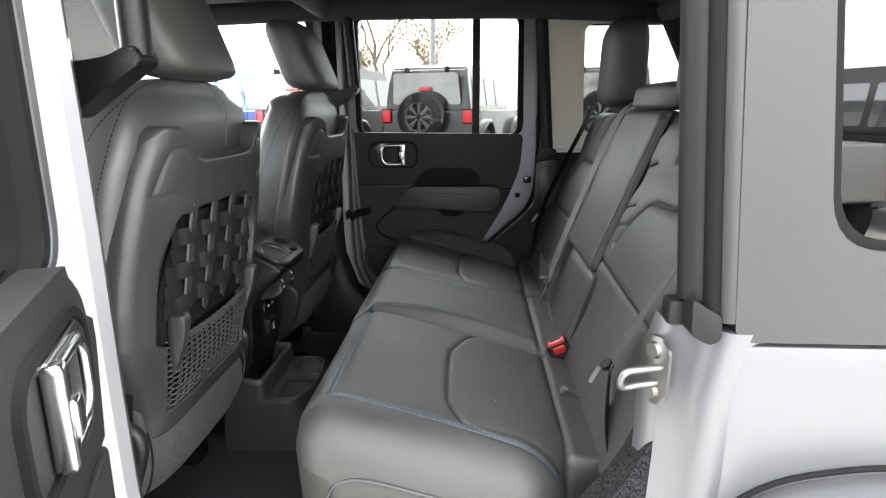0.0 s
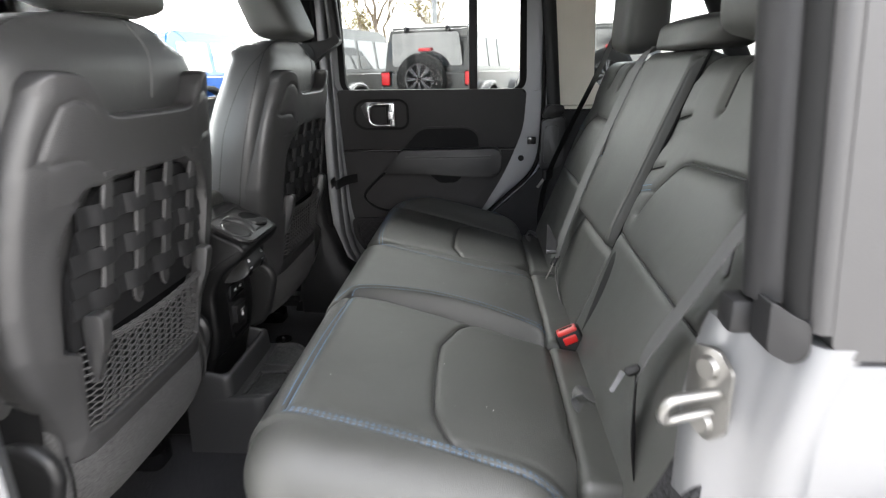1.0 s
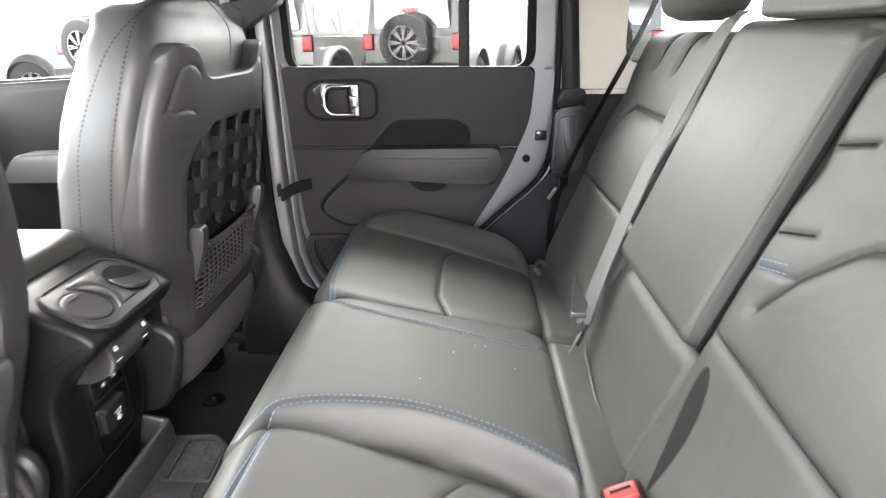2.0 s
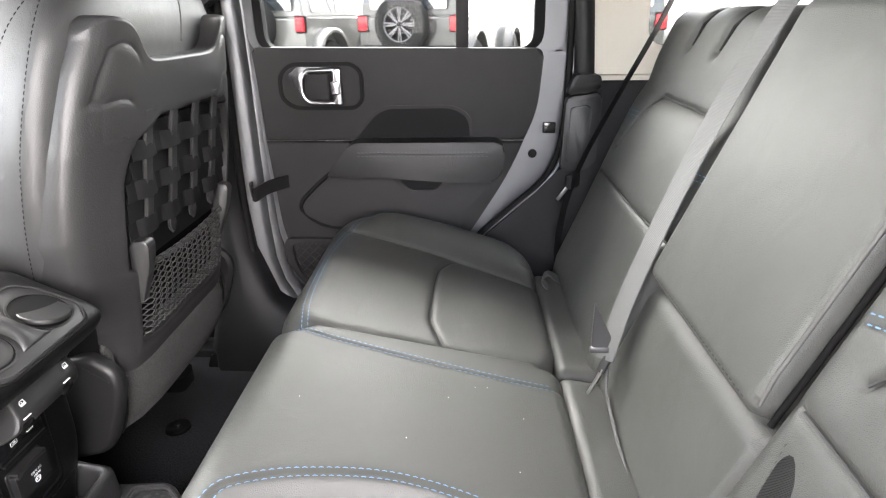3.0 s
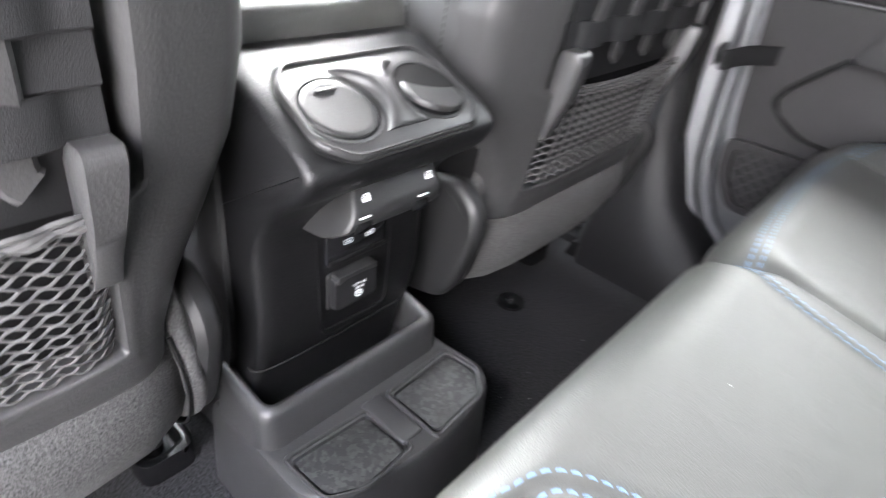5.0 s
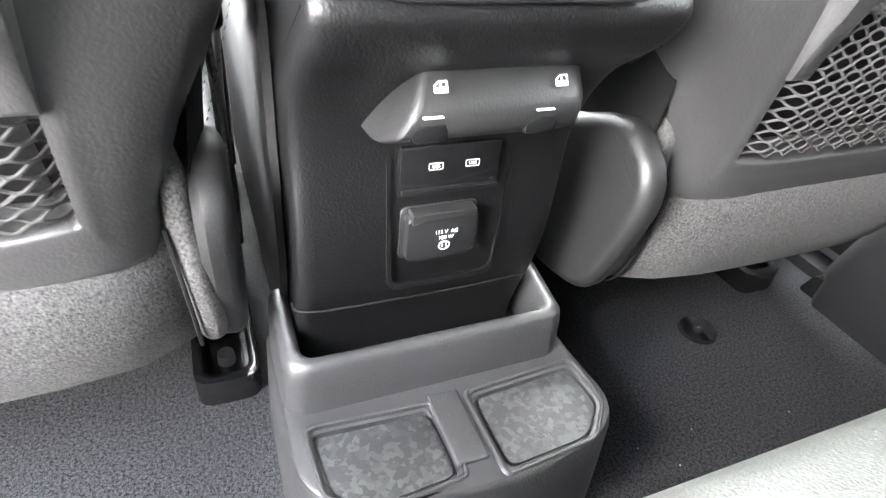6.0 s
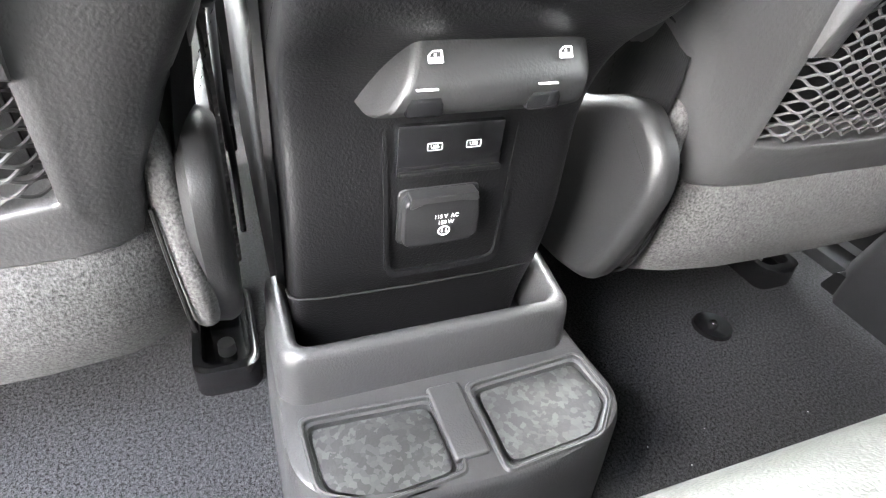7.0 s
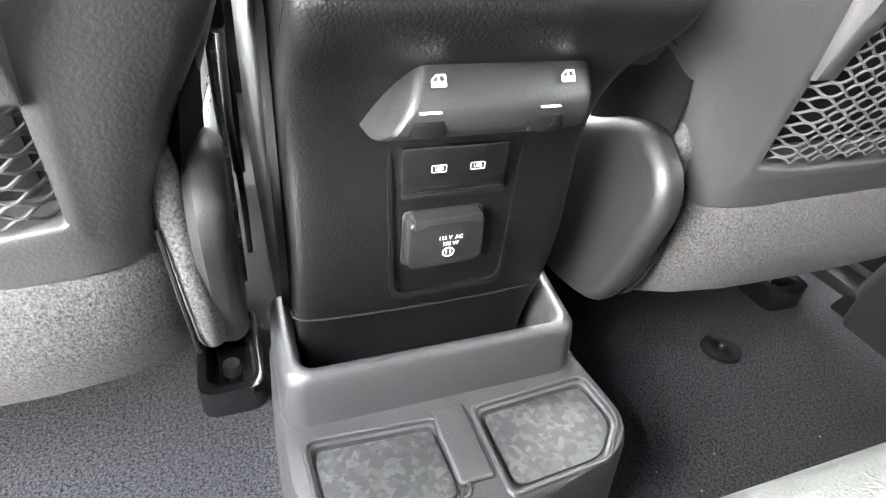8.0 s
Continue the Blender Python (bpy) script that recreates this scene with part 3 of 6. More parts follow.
tube("loop", [SJ @ Vector(p) for p in smooth_path([(0.003, 0.012, 0.008), (0.03, 0.008, 0.010), (0.052, 0.004, 0.010), (0.058, 0.0, 0.0), (0.052, -0.002, -0.012), (0.03, 0.0, -0.014), (0.003, 0.006, -0.014)], 6)], 0.0048, STEEL, striker, "bright striker loop", sides=10)
bracket = thing("belt_bracket", "black plastic hardtop bracket on the door jamb", "bracket", at=(0.575, -0.75, 0.575))
prism("cover", rounded([(-0.012, 0.052), (0.006, 0.040), (0.022, 0.032), (0.024, 0.004), (0.012, -0.004), (-0.010, 0.008)], 0.005), 0.03, PLASTIC_DULL, bracket, bevel=0.005, m=XZ(0.008) @ BACK)
box("clamp", -0.028, -0.002, 0.008, 0.04, 0.008, 0.04, PLASTIC_DULL, bracket, bevel=0.006)


def pillar_b(sy):
    root = thing("pillar", "silver painted door pillar with black inner trim", "pillar", kind="structure")
    F = Matrix.Scale(sy, 4, (0, 1, 0))
    rings = []
    for z, s in ((1.18, -0.008), (0.95, -0.010), (0.70, -0.006), (0.50, -0.006), (0.36, -0.004), (0.26, 0.002), (0.20, 0.018), (0.15, 0.045), (0.10, 0.10), (0.06, 0.17)):
        rings.append([F @ Vector((x + s, y, z)) for x, y in ((-0.25, 0.735), (-0.185, 0.722), (-0.150, 0.722), (-0.142, 0.730), (-0.138, 0.745), (-0.126, 0.749), (-0.120, 0.762), (-0.128, 0.775), (-0.25, 0.782))])
    loft("painted_post", rings, SILVER, root, "silver painted post", angle=50)
    tube("seal", [F @ Vector(p) for p in smooth_path([(-0.186, 0.714, 1.17), (-0.184, 0.714, 0.70), (-0.186, 0.712, 0.45), (-0.178, 0.708, 0.28), (-0.150, 0.702, 0.18), (-0.07, 0.70, 0.09)], 6)], 0.009, RUBBER, root)
    rings = []
    for z, x0, x1, y in ((0.0, -0.30, 0.03, 0.640), (0.05, -0.30, 0.01, 0.643), (0.10, -0.29, -0.035, 0.650), (0.18, -0.27, -0.128, 0.668), (0.30, -0.26, -0.170, 0.684), (0.50, -0.25, -0.186, 0.692), (0.70, -0.25, -0.184, 0.694), (1.18, -0.25, -0.184, 0.69)):
        rings.append([F @ Vector(p) for p in ((x0, 0.735, z), (x0, y + 0.03, z), (x0 + 0.025, y, z), ((x0 + x1) / 2, y - 0.004, z), (x1 - 0.03, y, z), (x1 - 0.004, y + 0.022, z), (x1, 0.735, z))])
    loft("inner_trim", rings, PLASTIC_DULL, root, "black pillar trim flaring to the sill", angle=50)
    prism("sill_trim", rounded([(-0.313, 0.0), (0.35, 0.0), (0.35, 0.035), (-0.300, 0.036)], 0.008), 0.085, PLASTIC, root, "black scuff plate", bevel=0.008, m=F @ XZ(0.655))
    return root


pillar_far = pillar_b(1)
pillar_near = pillar_b(-1)


def side_door(sy, name, label):
    """A rear door in closed position, hinge edge at the local origin; sy = -1 mirrors it for the other side."""
    root = thing(name, label, "door", kind="structure")
    S = Matrix.Scale(sy, 4, (0, 1, 0)) @ Matrix.Translation((0.14, 0, 0))
    P = lambda y: S @ XZ(y)
    N = lambda y: S @ XZ(y) @ BACK
    shell = rounded([(-0.135, 0.735), (0.535, 0.735), (0.526, 0.60), (0.462, 0.475), (0.356, 0.330), (0.258, 0.195), (-0.02, 0.16), (-0.115, 0.30)], [0.01 if sy > 0 else 0.085, 0.01, 0.06, 0.08, 0.08, 0.05, 0.05, 0.05])
    prism("door_shell", shell, 0.045, SILVER, root, "silver painted door shell", m=P(0.012))
    upper = rounded([(-0.125, 0.748), (0.487, 0.742), (0.478, 0.62), (0.452, 0.552), (-0.118, 0.552)], [0.012 if sy > 0 else 0.09, 0.02 if sy > 0 else 0.075, 0.05, 0.0, 0.0], 8)
    prism("upper_trim", upper, 0.03, DOOR_PLASTIC, root, "soft black upper panel", bevel=0.010 if sy > 0 else 0.022, seg=5, m=N(0.027))
    lower = rounded([(-0.118, 0.549), (0.451, 0.549), (0.415, 0.467), (0.335, 0.335), (0.24, 0.205), (-0.05, 0.195), (-0.10, 0.33)], [0.0, 0.0, 0.06, 0.06, 0.04, 0.04, 0.05])
    prism("lower_trim", lower, 0.028, DOOR_PLASTIC, root, "black moulded lower panel", bevel=0.006, seg=3, m=N(0.027))
    # window frame: painted outside, black inside, rounded glass opening
    bm = bmesh.new()
    o = rounded([(-0.135, 0.73), (0.533, 0.73), (0.512, 1.185), (-0.145, 1.185)], 0.05, 6)
    i = rounded([(-0.118, 0.735), (0.488, 0.735), (0.480, 1.162), (-0.122, 1.162)], 0.045, 6)
    ring_between(bm, o, i, 0.035, P(0.016))
    part("window_frame", bm, SILVER, root, "silver painted window frame", angle=30)
    bm = bmesh.new()
    i2 = rounded([(-0.100, 0.742), (0.466, 0.742), (0.462, 1.143), (-0.105, 1.143)], 0.035, 6)
    ring_between(bm, i, i2, 0.025, P(0.018))
    part("glass_run", bm, RUBBER, root, "black glass seal", angle=30)
    box("divider_bar", 0.303, 0.33, 0.02, 0.043, 0.735, 1.15, PLASTIC_DULL, root, m=S)
    box("pane", -0.115, 0.48, 0.034, 0.038, 0.72, 1.155, PRIVACY, root, "tinted window glass", bevel=0, m=S)
    # handle in its dished bezel
    bz = rounded([(-0.074, 0.695), (-0.045, 0.719), (0.085, 0.719), (0.108, 0.70), (0.108, 0.638), (0.09, 0.620), (-0.045, 0.620), (-0.074, 0.642)], 0.018, 4)
    bi = rounded([(-0.066, 0.692), (-0.041, 0.711), (0.082, 0.711), (0.100, 0.697), (0.100, 0.641), (0.087, 0.628), (-0.041, 0.628), (-0.066, 0.645)], 0.016, 4)
    bm = bmesh.new()
    ring_between(bm, bz, bi, 0.006, N(-0.0025))
    part("handle_bezel", bm, RUBBER, root, "black handle bezel", angle=30)
    prism("dish", bi, 0.002, DOOR_PLASTIC, root, "dished black plate", m=N(-0.0028))
    loop = rounded([(-0.023, 0.688), (-0.010, 0.702), (0.055, 0.703), (0.055, 0.635), (-0.008, 0.635), (-0.023, 0.651)], 0.010, 5)
    bm = bmesh.new()
    add_tube(bm, [S @ Vector((x, -0.013, z)) for x, z in loop], 0.0052, 12, closed=True)
    part("pull_handle", bm, CHROME, root, "satin chrome pull handle", angle=60)
    bm = bmesh.new()
    add_prism(bm, rounded([(-0.050, 0.694), (-0.030, 0.709), (0.058, 0.709), (0.058, 0.700), (-0.010, 0.700), (-0.021, 0.688), (-0.022, 0.655), (-0.034, 0.660)], 0.003, 3), 0.006, 0.0025, 2, N(-0.005))
    part("handle_surround", bm, CHROME, root, "sloping chrome surround", angle=30)
    box("grip_bar", 0.046, 0.064, -0.021, -0.006, 0.630, 0.708, CHROME, root, "chrome grip bar", bevel=0.005, seg=4, m=S)
    box("lever", -0.016, 0.034, -0.012, -0.005, 0.641, 0.696, DOOR_PLASTIC, root, "black release paddle", bevel=0.006, seg=3, m=S)
    box("lever_edge", 0.0345, 0.041, -0.014, -0.005, 0.641, 0.696, RUBBER, root, bevel=0.002, m=S)
    box("lock_tab", 0.041, 0.060, -0.025, -0.014, 0.653, 0.681, CHROME, root, "chrome lock tab", bevel=0.0035, seg=3, m=S)
    # armrest with a stitched top
    rest = rounded([(0.022, 0.484), (0.080, 0.558), (0.395, 0.560), (0.408, 0.545), (0.404, 0.490), (0.386, 0.472), (0.30, 0.472), (0.16, 0.482)], 0.014, 4)
    prism("armrest", rest, 0.06, VINYL, root, "padded black armrest", bevel=0.022, seg=6, m=N(0.0))
    tube("armrest_seam", [S @ Vector(p) for p in smooth_path([(0.068, -0.040, 0.545), (0.085, -0.056, 0.539), (0.12, -0.0605, 0.536), (0.22, -0.0607, 0.534), (0.36, -0.0605, 0.535), (0.392, -0.054, 0.540)], 6)], 0.0012, THREAD_BLACK, root, sides=6)
    for dz in (0.0045, -0.0045):
        bm = bmesh.new()
        add_stitches(bm, [S @ Vector((x, -0.0606, 0.535 + dz)) for x in (0.095, 0.2, 0.3, 0.375)], 0.005, 0.0035, 0.0012, normal=(0, -sy, 0))
        tagged(part("stitching", bm, THREAD_GREY, root, "grey stitching"), kind="stuff")
    # scoop over the armrest, the shade of its hollow put into the colour
    sc = rounded([(0.073, 0.555), (0.138, 0.628), (0.30, 0.629), (0.339, 0.605), (0.342, 0.555)], [0.0, 0.03, 0.03, 0.03, 0.0], 5)
    si = rounded([(0.083, 0.555), (0.142, 0.621), (0.297, 0.622), (0.331, 0.601), (0.334, 0.555)], [0.0, 0.03, 0.03, 0.03, 0.0], 5)
    bm = bmesh.new()
    ring_between(bm, sc, si, 0.003, N(-0.0025))
    part("scoop_edge", bm, DOOR_PLASTIC, root, angle=30)
    prism("scoop", si, 0.001, SCOOP_SHADE, root, "soft scoop over the armrest, darkened by painted shade", m=N(-0.0028))
    # grab cup under the armrest, its shade put into the colour
    bm = bmesh.new()
    o = rounded([(0.150, 0.482), (0.305, 0.482), (0.270, 0.440), (0.255, 0.434), (0.205, 0.434), (0.190, 0.440)], 0.008, 4)
    i = rounded([(0.162, 0.482), (0.293, 0.482), (0.263, 0.449), (0.250, 0.444), (0.210, 0.444), (0.197, 0.449)], 0.008, 4)
    ring_between(bm, o, i, 0.018, N(-0.001))
    part("cup_rim", bm, DOOR_PLASTIC, root, angle=30)
    prism("cup", i, 0.003, SCOOP_SHADE, root, "grab cup with its shade painted dark", m=N(-0.0118))
    # raised face of the pocket
    o = rounded([(-0.048, 0.408), (0.022, 0.476), (0.385, 0.470), (0.385, 0.448), (0.318, 0.352), (0.007, 0.355), (-0.044, 0.385)], [0.02, 0.01, 0.004, 0.02, 0.03, 0.03, 0.02], 6)
    # Dark cord paints the shadow along the pocket's left and lower edges.
    tube("pocket_shadow", [S @ Vector((p[0], -0.002, p[1])) for p in smooth_path([(0.020, 0.479, 0), (-0.018, 0.446, 0), (-0.051, 0.410, 0), (-0.047, 0.384, 0), (0.004, 0.352, 0), (0.10, 0.349, 0), (0.22, 0.349, 0)], 6)], 0.0045, RUBBER, root, "dark cord painting the shadow round the pocket", sides=8)
    prism("pocket_face", o, 0.013, DOOR_PLASTIC, root, "raised pocket face", bevel=0.0085, seg=4, m=N(0.0))
    bm = bmesh.new()
    bmesh.ops.create_cone(bm, cap_ends=True, segments=18, radius1=0.008, radius2=0.007, depth=0.004, matrix=S @ Matrix.Translation((0.318, -0.002, 0.337)) @ pose(0, 0, 0, 90))
    part("screw", bm, PLASTIC_DULL, root, angle=30)
    bm = bmesh.new()
    bmesh.ops.create_cone(bm, cap_ends=True, segments=18, radius1=0.010, radius2=0.009, depth=0.006, matrix=S @ Matrix.Translation((0.473, 0.010, 0.520)) @ pose(0, 0, 0, 90))
    part("rubber_stop", bm, RUBBER, root, angle=30)
    box("latch", 0.492, 0.520, 0.002, 0.013, 0.566, 0.590, GLOSSY, root, "dark latch opening", bevel=0.003, m=S)
    # map pocket with its net
    bm = bmesh.new()
    o = rounded([(-0.10, 0.325), (0.22, 0.325), (0.18, 0.205), (-0.06, 0.205), (-0.095, 0.26)], 0.02, 4)
    i = rounded([(-0.082, 0.315), (0.21, 0.315), (0.172, 0.216), (-0.052, 0.216), (-0.078, 0.262)], 0.018, 4)
    ring_between(bm, o, i, 0.016, N(-0.001))
    part("map_pocket", bm, DOOR_PLASTIC, root, angle=30)
    bm = bmesh.new()
    for k in range(9):
        z = 0.222 + 0.011 * k
        add_tube(bm, [S @ Vector((-0.075 + 0.0055 * j, -0.010, z + 0.005 * math.cos(math.pi * (j / 2 + k)))) for j in range(46)], 0.0011, 4)
    part("pocket_net", bm, NET, root, "elastic net")
    return root


door_far = side_door(1, "door_1", "closed rear passenger door with black inner panel and window")
door_far.matrix_basis = Matrix.Translation((-0.14, 0.718, 0))
door_near = side_door(-1, "door_2", "open rear driver door with black inner panel")
door_near.matrix_basis = pose(-0.048, -0.901, -0.03, 0, 0, -66)

# front doors, closed
for sy, name in ((1, "door_3"), (-1, "door_4")):
    d = thing(name, "closed front door with black inner panel and window", "door", kind="structure")
    F = Matrix.Scale(sy, 4, (0, 1, 0))
    prism("trim_panel", rounded([(-1.15, 0.70), (-0.26, 0.745), (-0.26, 0.05), (-1.1, 0.05)], 0.04), 0.03, PLASTIC, d, bevel=0.01, m=F @ XZ(0.745) @ BACK)
    prism("door_shell", rounded([(-1.2, 0.70), (-0.255, 0.745), (-0.255, -0.05), (-1.2, -0.05)], 0.03), 0.04, SILVER, d, m=F @ XZ(0.746))
    bm = bmesh.new()
    o = rounded([(-1.2, 0.70), (-0.255, 0.735), (-0.255, 1.18), (-0.78, 1.18)], 0.04, 6)
    i = rounded([(-1.12, 0.712), (-0.285, 0.745), (-0.285, 1.142), (-0.76, 1.142)], 0.04, 6)
    ring_between(bm, o, i, 0.03, F @ XZ(0.74))
    part("window_frame", bm, PLASTIC_DULL, d, angle=30)
    pane_ = prism("pane", i, 0.004, GLASS, d, "clear window glass", m=F @ XZ(0.752))
    pane_.visible_shadow = False
    prism("armrest", rounded([(-0.85, 0.48), (-0.80, 0.55), (-0.33, 0.56), (-0.33, 0.48)], 0.02), 0.06, LEATHER_SIDE, d, bevel=0.015, m=F @ XZ(0.715) @ BACK)

wall_front = tagged(box("wall_front", -1.4, -1.3, -0.74, 0.74, -0.05, 0.70, PLASTIC_DULL, bevel=0.0), "dark bulkhead under the windscreen", "wall", kind="structure")
wall_rear = tagged(box("wall_rear", 1.40, 1.46, -0.74, 0.74, -0.05, 0.70, PLASTIC_DULL, bevel=0.0), "black tailgate panel", "wall", kind="structure")
prism("dashboard", rounded([(-1.3, 0.69), (-1.02, 0.69), (-0.95, 0.60), (-1.0, 0.30), (-1.3, 0.2)], 0.05), 1.40, PLASTIC, wall_front, "black dashboard", m=XZ(-0.70))
pane = prism("windscreen", rounded([(-0.68, 0.0), (0.68, 0.0), (0.62, 0.56), (-0.62, 0.56)], 0.05), 0.005, GLASS, wall_front, "clear windscreen", m=Matrix(((0, 0.62, 0.78, -1.12), (1, 0, 0, 0), (0, 0.80, -0.6, 0.70), (0, 0, 0, 1))))
pane.visible_shadow = False
for s in (-1, 1):
    tube("screen_post", [(-1.13, 0.70 * s, 0.68), (-0.76, 0.64 * s, 1.18)], 0.03, PLASTIC_DULL, wall_front)
tube("screen_header", [(-0.75, -0.66, 1.185), (-0.75, 0.66, 1.185)], 0.035, PLASTIC_DULL, wall_front)
pane = prism("rear_window", rounded([(-0.62, 0.72), (0.62, 0.72), (0.58, 1.16), (-0.58, 1.16)], 0.05), 0.005, TINTED, wall_rear, "tinted rear window", m=YZ(1.41))
for s in (-1, 1):
    box("rear_post", 1.36, 1.44, s * 0.68 - 0.07, s * 0.68 + 0.07, 0.69, 1.20, HARDTOP, wall_rear, bevel=0.01)
# padded sport bar
bar = thing("sport_bar", "black padded sport bar along the roof edges", "roll bar", kind="structure")
for sy in (1, -1):
    tube("side_bar", smooth_path([(-0.76, 0.62 * sy, 1.13), (-0.2, 0.66 * sy, 1.155), (0.5, 0.66 * sy, 1.155), (0.95, 0.64 * sy, 1.13)], 6), 0.035, HEADLINER, bar, sides=14)
    tube("rear_leg", smooth_path([(0.93, 0.62 * sy, 1.14), (1.05, 0.62 * sy, 0.9), (1.25, 0.62 * sy, 0.5)], 6), 0.032, HEADLINER, bar, sides=14)
    tube("front_post", smooth_path([(-0.12, 0.655 * sy, 1.15), (-0.111, 0.66 * sy, 1.0), (-0.106, 0.668 * sy, 0.90)], 6), 0.019, PLASTIC, bar, sides=14)
    prism("belt_cover", rounded([(-0.225, 0.832), (-0.192, 0.824), (-0.140, 0.860), (-0.088, 0.893), (-0.098, 0.915), (-0.133, 0.899), (-0.225, 0.887)], 0.010), 0.045, PLASTIC, bar, "black belt guide cover", bevel=0.01, seg=3, m=Matrix.Scale(sy, 4, (0, 1, 0)) @ XZ(0.648))
tube("cross_bar", smooth_path([(0.93, -0.64, 1.14), (0.93, 0, 1.15), (0.93, 0.64, 1.14)], 6), 0.04, HEADLINER, bar, sides=14)
tube("cross_bar", smooth_path([(-0.20, -0.66, 1.155), (-0.20, 0, 1.165), (-0.20, 0.66, 1.155)], 6), 0.03, HEADLINER, bar, sides=14)


# ---- rear seat ----
def back_warp(a, b, h):
    """a across, b height on the reclined back, h out of it."""
    return (0.53 + 0.40 * (b - 0.34) - 0.928 * h, a, b + 0.371 * h)


def cushion_warp(a, b, h):
    """a from front to back, b across, h up."""
    return (0.036 + a - 0.02 * max(0.0, -h - 0.03), b, 0.394 - 0.2 * (a - 0.039) + h)


rear_seat = thing("rear_bench_seat", "black leather rear bench seat with blue stitching", "seat", at=(0, 0, 0))


def insert_seam(sign):
    """The seam round the front of the insert on an outer cushion."""
    shift = 0.0 if sign > 0 else 0.045
    line = [(0.292, 0.150), (0.263, 0.181), (0.250, 0.214), (0.234, 0.262), (0.232, 0.285), (0.232, 0.389), (0.236, 0.455), (0.242, 0.480), (0.262, 0.520), (0.29, 0.533)]
    return [(p.x, p.y) for p in smooth_path([Vector((u, sign * (v + shift), 0)) for u, v in line], 5)]


def far_warp(a, b, h):
    """The outer edge of the far cushion draws in towards the backrest."""
    draw = 0.085 * max(0.0, (a - 0.17) / 0.26) ** 1.6 * max(0.0, (b - 0.20) / 0.455) ** 2
    return cushion_warp(a, b - draw, h)


def near_warp(a, b, h):
    """The side of the near cushion tucks in under its rolled edge."""
    return cushion_warp(a, b + 0.25 * max(0.0, -h - 0.085) * max(0.0, min(1.0, (-0.45 - b) / 0.2)), h)


def low_edge(a, b):
    """The near cushion dips along the line where it meets the middle one."""
    line = np.interp(a, [0.037, 0.123, 0.23, 0.334, 0.409], [-0.128, -0.132, -0.155, -0.178, -0.198])
    return np.where(b > line, -0.032 - 0.7 * (b - line), -0.032 * np.exp(-((line - b) / 0.022) ** 2))


cush_near = Pad(0.0, 0.43, -0.668, -0.105, (0.07, 0.02, 0.085, 0.012), 0.085, 0.20, near_warp,
                [(insert_seam(-1), 0.0018, 0.006), ([(0.05, -0.13), (0.046, -0.56), (0.159, -0.568), (0.281, -0.588), (0.43, -0.613)], 0.0022, 0.005), ([(0.10, -0.546), (0.229, -0.560), (0.354, -0.580), (0.43, -0.592)], 0.006, 0.003)],
                lambda a, b: low_edge(a, b) + 0.004 * np.exp(-((a - 0.34) / 0.09) ** 2 - ((b + 0.41) / 0.14) ** 2))
ob = cush_near.mesh("cushion", LEATHER, 220, 220, rear_seat)
stitch("stitching", cush_near, [[(0.055, -0.18), (0.047, -0.30), (0.044, -0.42), (0.046, -0.555)], [(0.046, -0.562), (0.159, -0.568), (0.281, -0.588), (0.43, -0.613)]], THREAD, ob, (0.0045, -0.0045), label="blue double stitching")
tube("piping", smooth_path([(0.094, -0.650, 0.215), (0.098, -0.660, 0.262), (0.110, -0.665, 0.290), (0.130, -0.668, 0.303), (0.155, -0.668, 0.305), (0.20, -0.668, 0.296), (0.29, -0.668, 0.272), (0.37, -0.668, 0.250), (0.42, -0.668, 0.242), (0.47, -0.667, 0.245)], 6), 0.0028, LEATHER_SIDE, ob)
EDGE = [(0.028, -0.185), (0.040, -0.152), (0.055, -0.122), (0.12, -0.092), (0.22, -0.077), (0.33, -0.100), (0.43, -0.152)]
EDGE_FINE = smooth_path([Vector((u, v, 0)) for u, v in EDGE], 16)


def boxing(a, b):
    """The slope between the stitched edge and the neighbouring cushion, with one dimple."""
    edge = np.interp(a, [p.x for p in EDGE_FINE], [p.y for p in EDGE_FINE])
    d = np.clip(edge - b, 0, None)
    return -0.050 * (1 - np.exp(-(d / 0.026) ** 2)) - 0.016 * np.exp(-((a - 0.255) / 0.017) ** 2 - ((b + 0.126) / 0.012) ** 2)


bm = bmesh.new()
add_stitches(bm, smooth_path([(0.101, -0.652, 0.215), (0.106, -0.662, 0.258), (0.117, -0.667, 0.283), (0.134, -0.6695, 0.295), (0.155, -0.6695, 0.297), (0.20, -0.6695, 0.288), (0.29, -0.6695, 0.264), (0.37, -0.6695, 0.243), (0.42, -0.6695, 0.235)], 6), 0.005, 0.004, 0.0013, normal=(0, -1, 0))
tagged(part("stitching", bm, THREAD_GREY, ob, "grey stitching"), kind="stuff")
cush_mid = Pad(0.0, 0.43, -0.214, 0.195, (0.06, 0.02, 0.004, 0.006), 0.03, 0.20, cushion_warp,
               [([(p.x, p.y) for p in smooth_path([Vector((u, v, 0)) for u, v in EDGE], 5)], 0.0022, 0.003), ([(0.040, 0.182), (0.096, 0.166), (0.231, 0.149), (0.339, 0.138), (0.425, 0.134)], 0.0022, 0.003)], boxing)
ob = cush_mid.mesh("cushion", LEATHER, 200, 200, rear_seat)
stitch("stitching", cush_mid, [EDGE, [(0.040, 0.182), (0.096, 0.166), (0.231, 0.149), (0.339, 0.138), (0.415, 0.134)]], THREAD, ob, (0.0048, -0.0048), label="blue double stitching")
